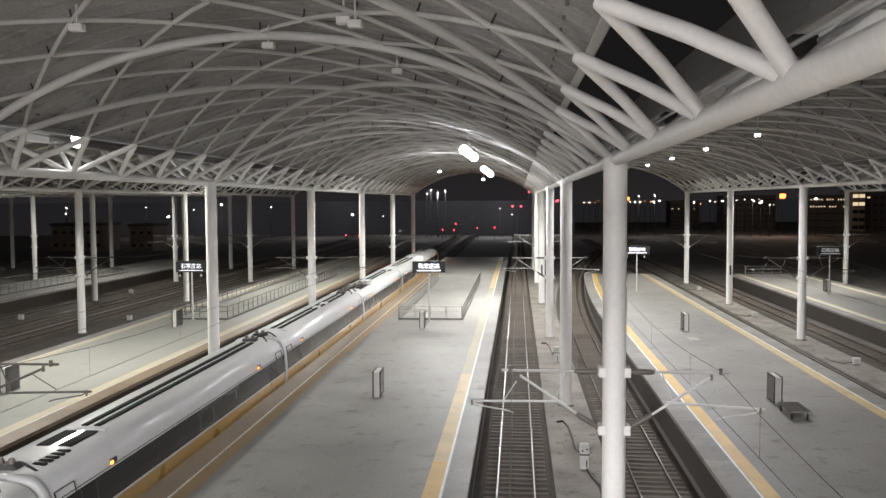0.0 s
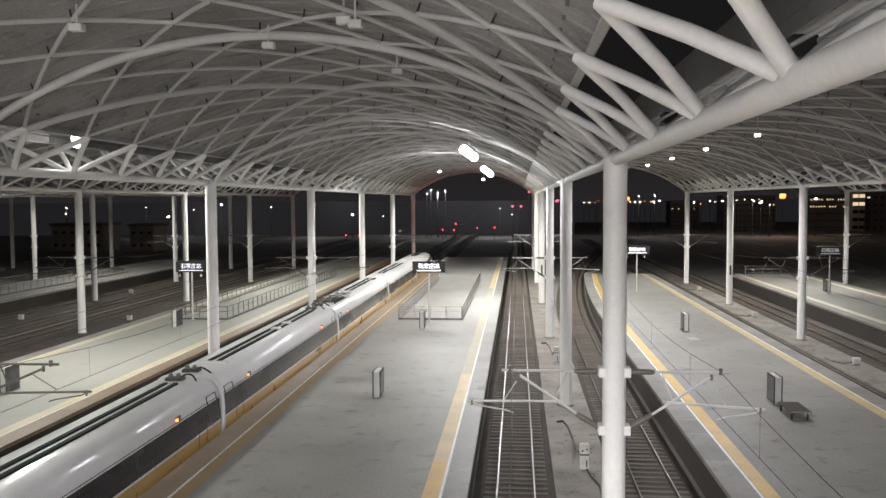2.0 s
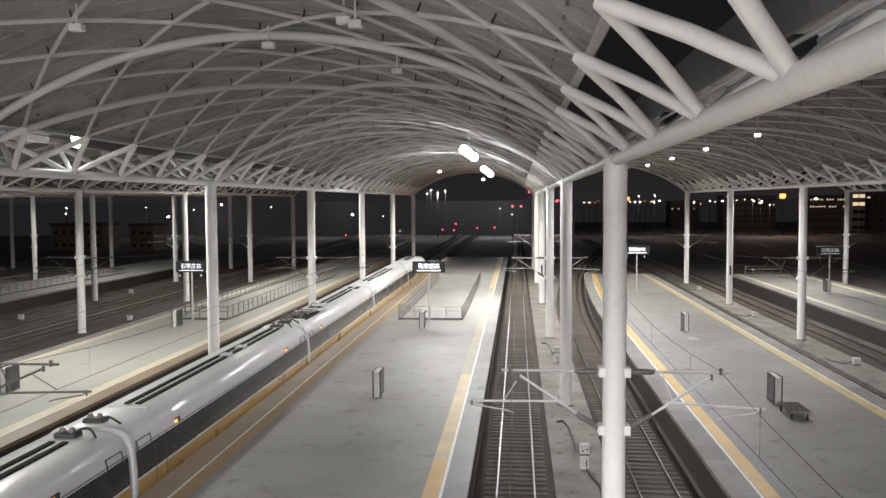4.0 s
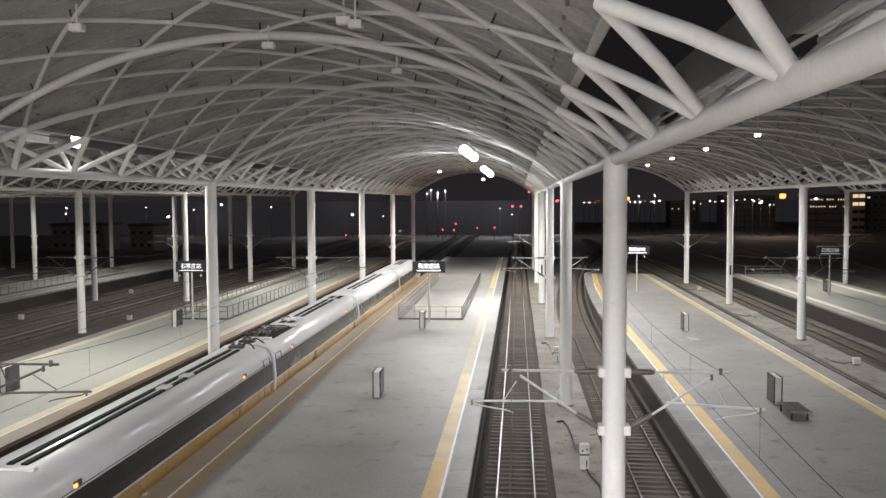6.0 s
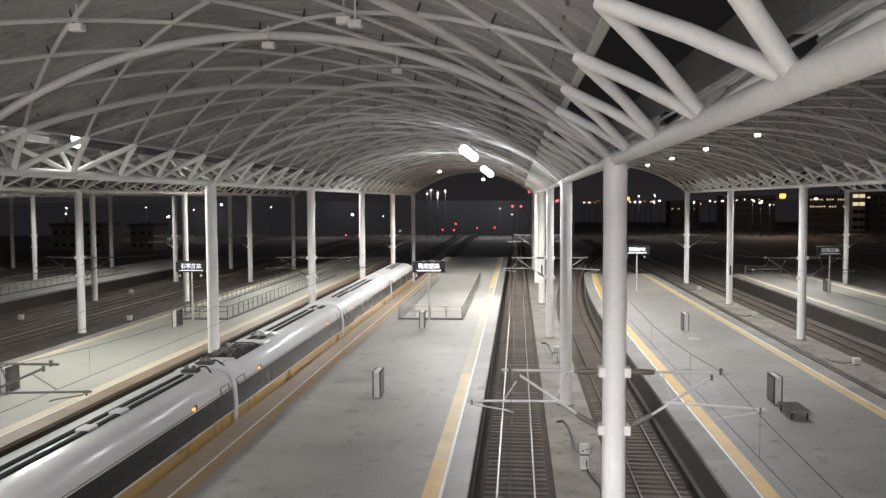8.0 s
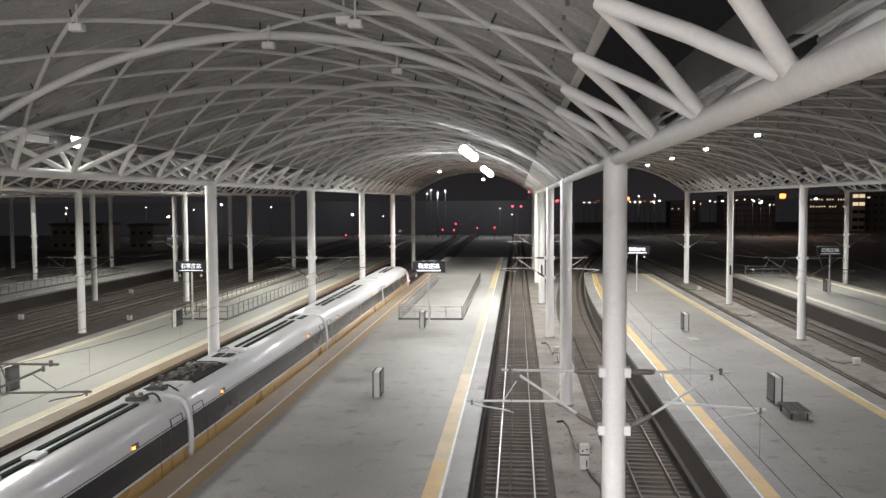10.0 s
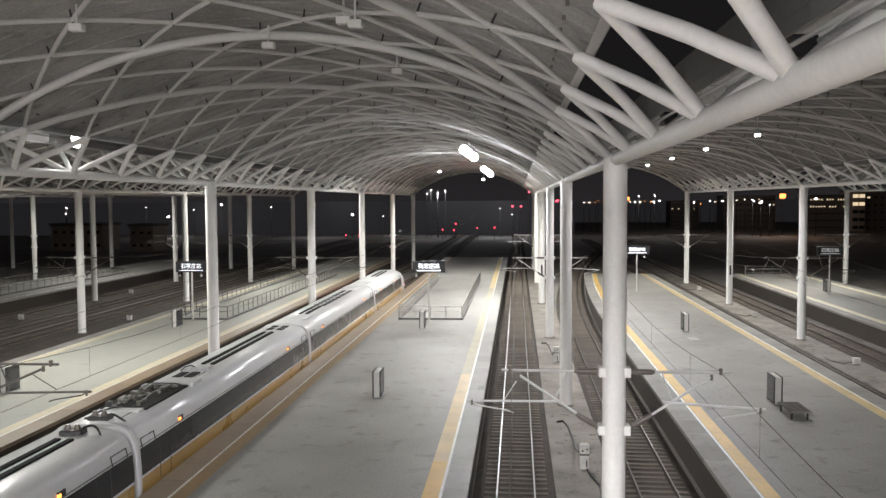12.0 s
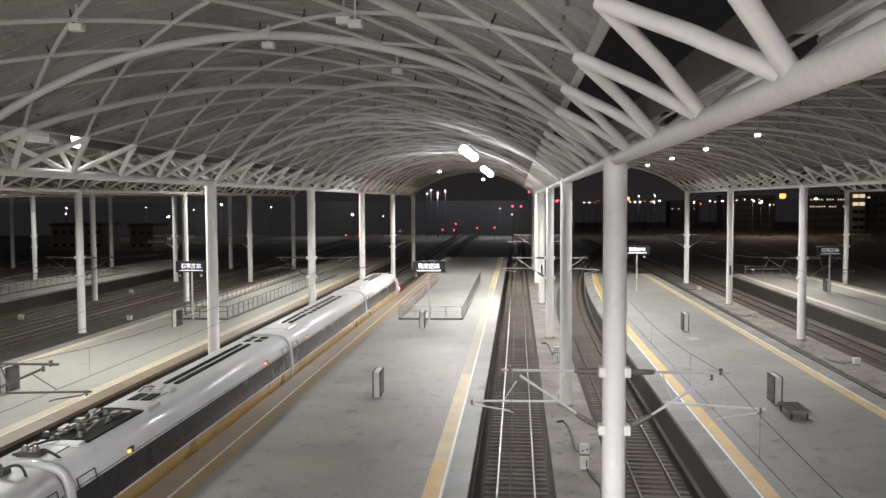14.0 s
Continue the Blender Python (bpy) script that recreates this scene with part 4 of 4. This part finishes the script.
def track_device(x, y):
    d = thing("track_circuit_box", "low dirty white box on the strip beside a track", "equipment box", pose(x, y, -1.5), "low trackside boxes")
    part("foot", soft_box(-0.2, 0.2, -0.14, 0.14, 0.0, 0.08, 0.01, 1), BEDSLAB, d)
    part("case", soft_box(-0.24, 0.24, -0.18, 0.18, 0.08, 0.46, 0.04, 2), BOXWHITE, d)
    part("lid", soft_box(-0.26, 0.26, -0.2, 0.2, 0.46, 0.53, 0.025, 2), BOXWHITE, d)
    part("cable", tube([(-0.25, 0.05, 0.2), (-0.8, 0.3, 0.05), (-1.3, 1.4, 0.04), (-1.2, 3.0, 0.04)], 0.035, 6), BLACK, d, "black cable on the ground")
    return d


device = track_device(24.2, 62.2)
for x, y in ((23.9, 87.2), (23.8, 112.8), (-50.5, 81.3), (-39.1, 81.5), (-50.4, 105.7)):
    copy_thing(device, pose(x, y, -1.5))

# inspection hatch plate in the platform edge
h = tagged(part("drain_plate", soft_box(-2.2, -1.85, 46.0, 46.9, 0.0, 0.012, 0.003, 1), ROOFGREY), "dark metal plate set in the platform edge", "drain cover")

# ---- roof-mounted cameras and boxes ----


def roof_camera(x, y, z):
    c = thing("ceiling_box", "small white camera box fixed under the roof ribs", "camera", pose(x, y, z), "boxes under the roof")
    part("arm", tube([(0, 0, 0), (0, 0, 0.5)], 0.03, 6), GALV, c)
    part("box", soft_box(-0.18, 0.18, -0.12, 0.12, -0.17, 0.02, 0.03, 2), BOXWHITE, c)
    return c


rc = roof_camera(-11.0, 20.5, 14.85)
for x, y, z in ((-4.3, 20.9, 14.95), (-3.95, 20.6, 14.8), (-4.1, 28.8, 14.9), (-7.2, 24.2, 15.0)):
    copy_thing(rc, pose(x, y, z))

# ---- distance: signals, street lamps, buildings ----


def signal(x, y, z):
    s = thing("railway_signal", "dark railway signal showing a red light", "signal", pose(x, y, -1.6), "railway signals")
    part("mast", tube([(0, 0, 0), (0, 0, z + 1.2)], 0.07, 8), BLACK, s)
    part("head", soft_box(-0.3, 0.3, -0.1, 0.15, z + 0.9, z + 2.1, 0.05, 1), BLACK, s)
    part("lens", tube([(0, -0.1, z + 1.6), (0, -0.18, z + 1.6)], 0.22, 12), REDGLOW, s, "glowing red lens")


def spot_at(px_, py_, d):
    """Plan position of a far light from its bearing (tangents) at the distance d."""
    return px_ * d, d, 10.38 + py_ * d


for bx, bz in ((-0.0890, -0.0340), (-0.0735, -0.0272), (-0.0757, -0.0340), (-0.0476, -0.0320), (-0.0275, -0.0312), (-0.2060, -0.0400), (-0.190, -0.0400)):
    x, y, z = spot_at(bx, bz, 262)
    signal(x, y, z)


def street_lamp(x, y, z, mat, label, r=0.5):
    s = thing("street_lamp", label, "street lamp", pose(x, y, -1.6), "far street lamps")
    part("pole", tube([(0, 0, 0), (0, 0, z + 1.6)], [0.14, 0.08], 8), BLACK, s)
    part("lamp_head", soft_box(-r, r, -r * 0.6, r * 0.6, z + 1.3, z + 1.3 + r * 1.6, r * 0.55, 3), mat, s, "glowing lamp head")


for bx, bz in ((-0.5569, -0.0048), (-0.5578, -0.0125), (-0.4268, -0.0172), (-0.4548, 0.0114), (-0.455, -0.005), (-0.3944, -0.0076), (-0.3595, -0.0029), (-0.3482, -0.0037), (-0.2976, -0.0053), (-0.2432, -0.0028), (-0.1977, -0.0153), (-0.1606, -0.0161), (-0.1395, -0.034), (-0.0207, -0.0079), (-0.1080, 0.0095), (-0.0945, 0.0102), (-0.0950, 0.0057), (-0.0855, 0.0125), (-0.1030, 0.0140), (-0.0067, -0.0153), (0.2795, -0.0028), (0.3404, 0.0007), (0.2890, -0.0050), (0.2700, 0.0005), (0.1405, 0.0060), (0.1590, 0.0060)):
    x, y, z = spot_at(bx, bz, 280)
    street_lamp(x, y, z, STREETWHITE, "far white street lamp beyond the tracks", 0.36 if bx in (0.2795, 0.3404, -0.4268, -0.3595, -0.1977) else 0.13)
for k in range(26):
    bx, bz = 0.078 + 0.0058 * k + random.uniform(-0.0015, 0.0015), random.uniform(-0.0022, 0.0)
    if k > 15:
        bx, bz = 0.205 + 0.008 * (k - 16) + random.uniform(-0.003, 0.003), random.uniform(-0.006, 0.002)
    x, y, z = spot_at(bx, bz, 330)
    street_lamp(x, y, z, random.choice((STREETWHITE, STREETORANGE, WINDOWBRIGHT)), "tiny far lamp in the dark town", random.uniform(0.14, 0.26))
# the first head is drawn as large as its glare
for bx, bz, r in ((0.3034, 0.0022, 1.05), (0.128, 0.0012, 0.7)):
    x, y, z = spot_at(bx, bz, 300)
    street_lamp(x, y, z, STREETORANGE, "far orange sodium street lamp", r)


def building(x, y, w, d, h, wall, lit, label, cols, rows, seed, big=1.0):
    rnd = random.Random(seed)
    b = thing("distant_building", label, "building", pose(x, y, -1.6), "buildings beyond the station")
    part("wall", box_into(bmesh.new(), -w / 2, w / 2, 0, d, 0, h), wall, b)
    part("roof", box_into(bmesh.new(), -w / 2 - 0.4, w / 2 + 0.4, -0.4, d + 0.4, h, h + 0.6), NIGHTWALL, b)
    for i in range(cols):
        for j in range(rows):
            cx, cz = -w / 2 + (i + 0.5) * w / cols, (j + 0.5) * h / rows
            on = rnd.random() < lit and j >= rows - 2
            part("window", box_into(bmesh.new(), cx - w / cols * 0.2 * big, cx + w / cols * 0.2 * big, -0.08, 0.05, cz - h / rows * 0.10 * big, cz + h / rows * 0.10 * big), WINDOWWARM if on else PANE, b, "warm lit window" if on else "dark window")


# added glowing walls cover the black far ground; haze sits in their emission
backdrop = tagged(part("backdrop", box_into(box_into(bmesh.new(), 24, 900, 470, 471, -1.6, 10.6), -900, 20, 300, 301, -1.6, 10.5), glowing("backdrop_haze_glow", (0.0105, 0.0099, 0.011), 1.0)), "added glowing walls standing in for night haze beyond the rail yard", "backdrop", kind="structure")
building(117, 330, 14, 12, 13.2, NIGHTWALL, 0.75, "low building with rows of small warm lit windows", 14, 5, 3)
# oversized glowing panes stand in for floodlight on this wall
building(126.4, 326, 4.6, 12, 14.6, BEIGEWALL, 1.0, "narrow beige building end with glowing panes for its floodlit wall", 2, 5, 4, 2.1)
building(138, 328, 17, 12, 14.0, NIGHTWALL, 0.06, "tall dark building with few lit windows", 7, 5, 6)
building(92, 345, 20, 12, 13.2, NIGHTWALL, 0.12, "dark building with some lit windows", 14, 6, 5)
building(72, 372, 12, 12, 11.0, NIGHTWALL, 0.2, "dark building with few lit windows", 9, 6, 8)
building(-109, 200, 13, 9, 6.4, BEIGEWALL, 0.0, "low pale unlit yard building", 6, 2, 12)
building(-92.3, 200, 6, 8, 6.2, BEIGEWALL, 0.0, "small pale unlit yard building", 3, 2, 13)
for bx, bz in ((0.0133, 0.0105), (0.0457, -0.0003), (0.0470, 0.0006), (-0.006, -0.006), (0.004, -0.0061)):
    x, y, z = spot_at(bx, bz, 290)
    street_lamp(x, y, z, REDGLOW, "far mast with a red warning lamp", 0.3)


def motions():
    walk(train, [(t, pose(TRAIN_X, s, 0)) for t, s in TRAIN_ROWS])


TRAIN_ROWS = [(0.0, 48.8), (0.5, 45.99), (1.0, 43.28), (1.5, 40.68), (2.0, 38.18), (2.5, 35.78), (3.0, 33.48), (3.5, 31.27), (4.0, 29.15), (4.5, 27.11), (5.0, 25.16), (5.5, 23.28), (6.0, 21.48), (6.5, 19.76), (7.0, 18.1), (7.5, 16.5), (8.0, 14.97), (8.5, 13.5), (9.0, 12.08), (9.5, 10.71), (10.0, 9.38), (10.5, 8.1), (11.0, 6.86), (11.5, 5.66), (12.0, 4.49), (12.5, 3.35), (13.0, 2.24), (13.5, 1.15), (14.0, 0.08)]
motions()
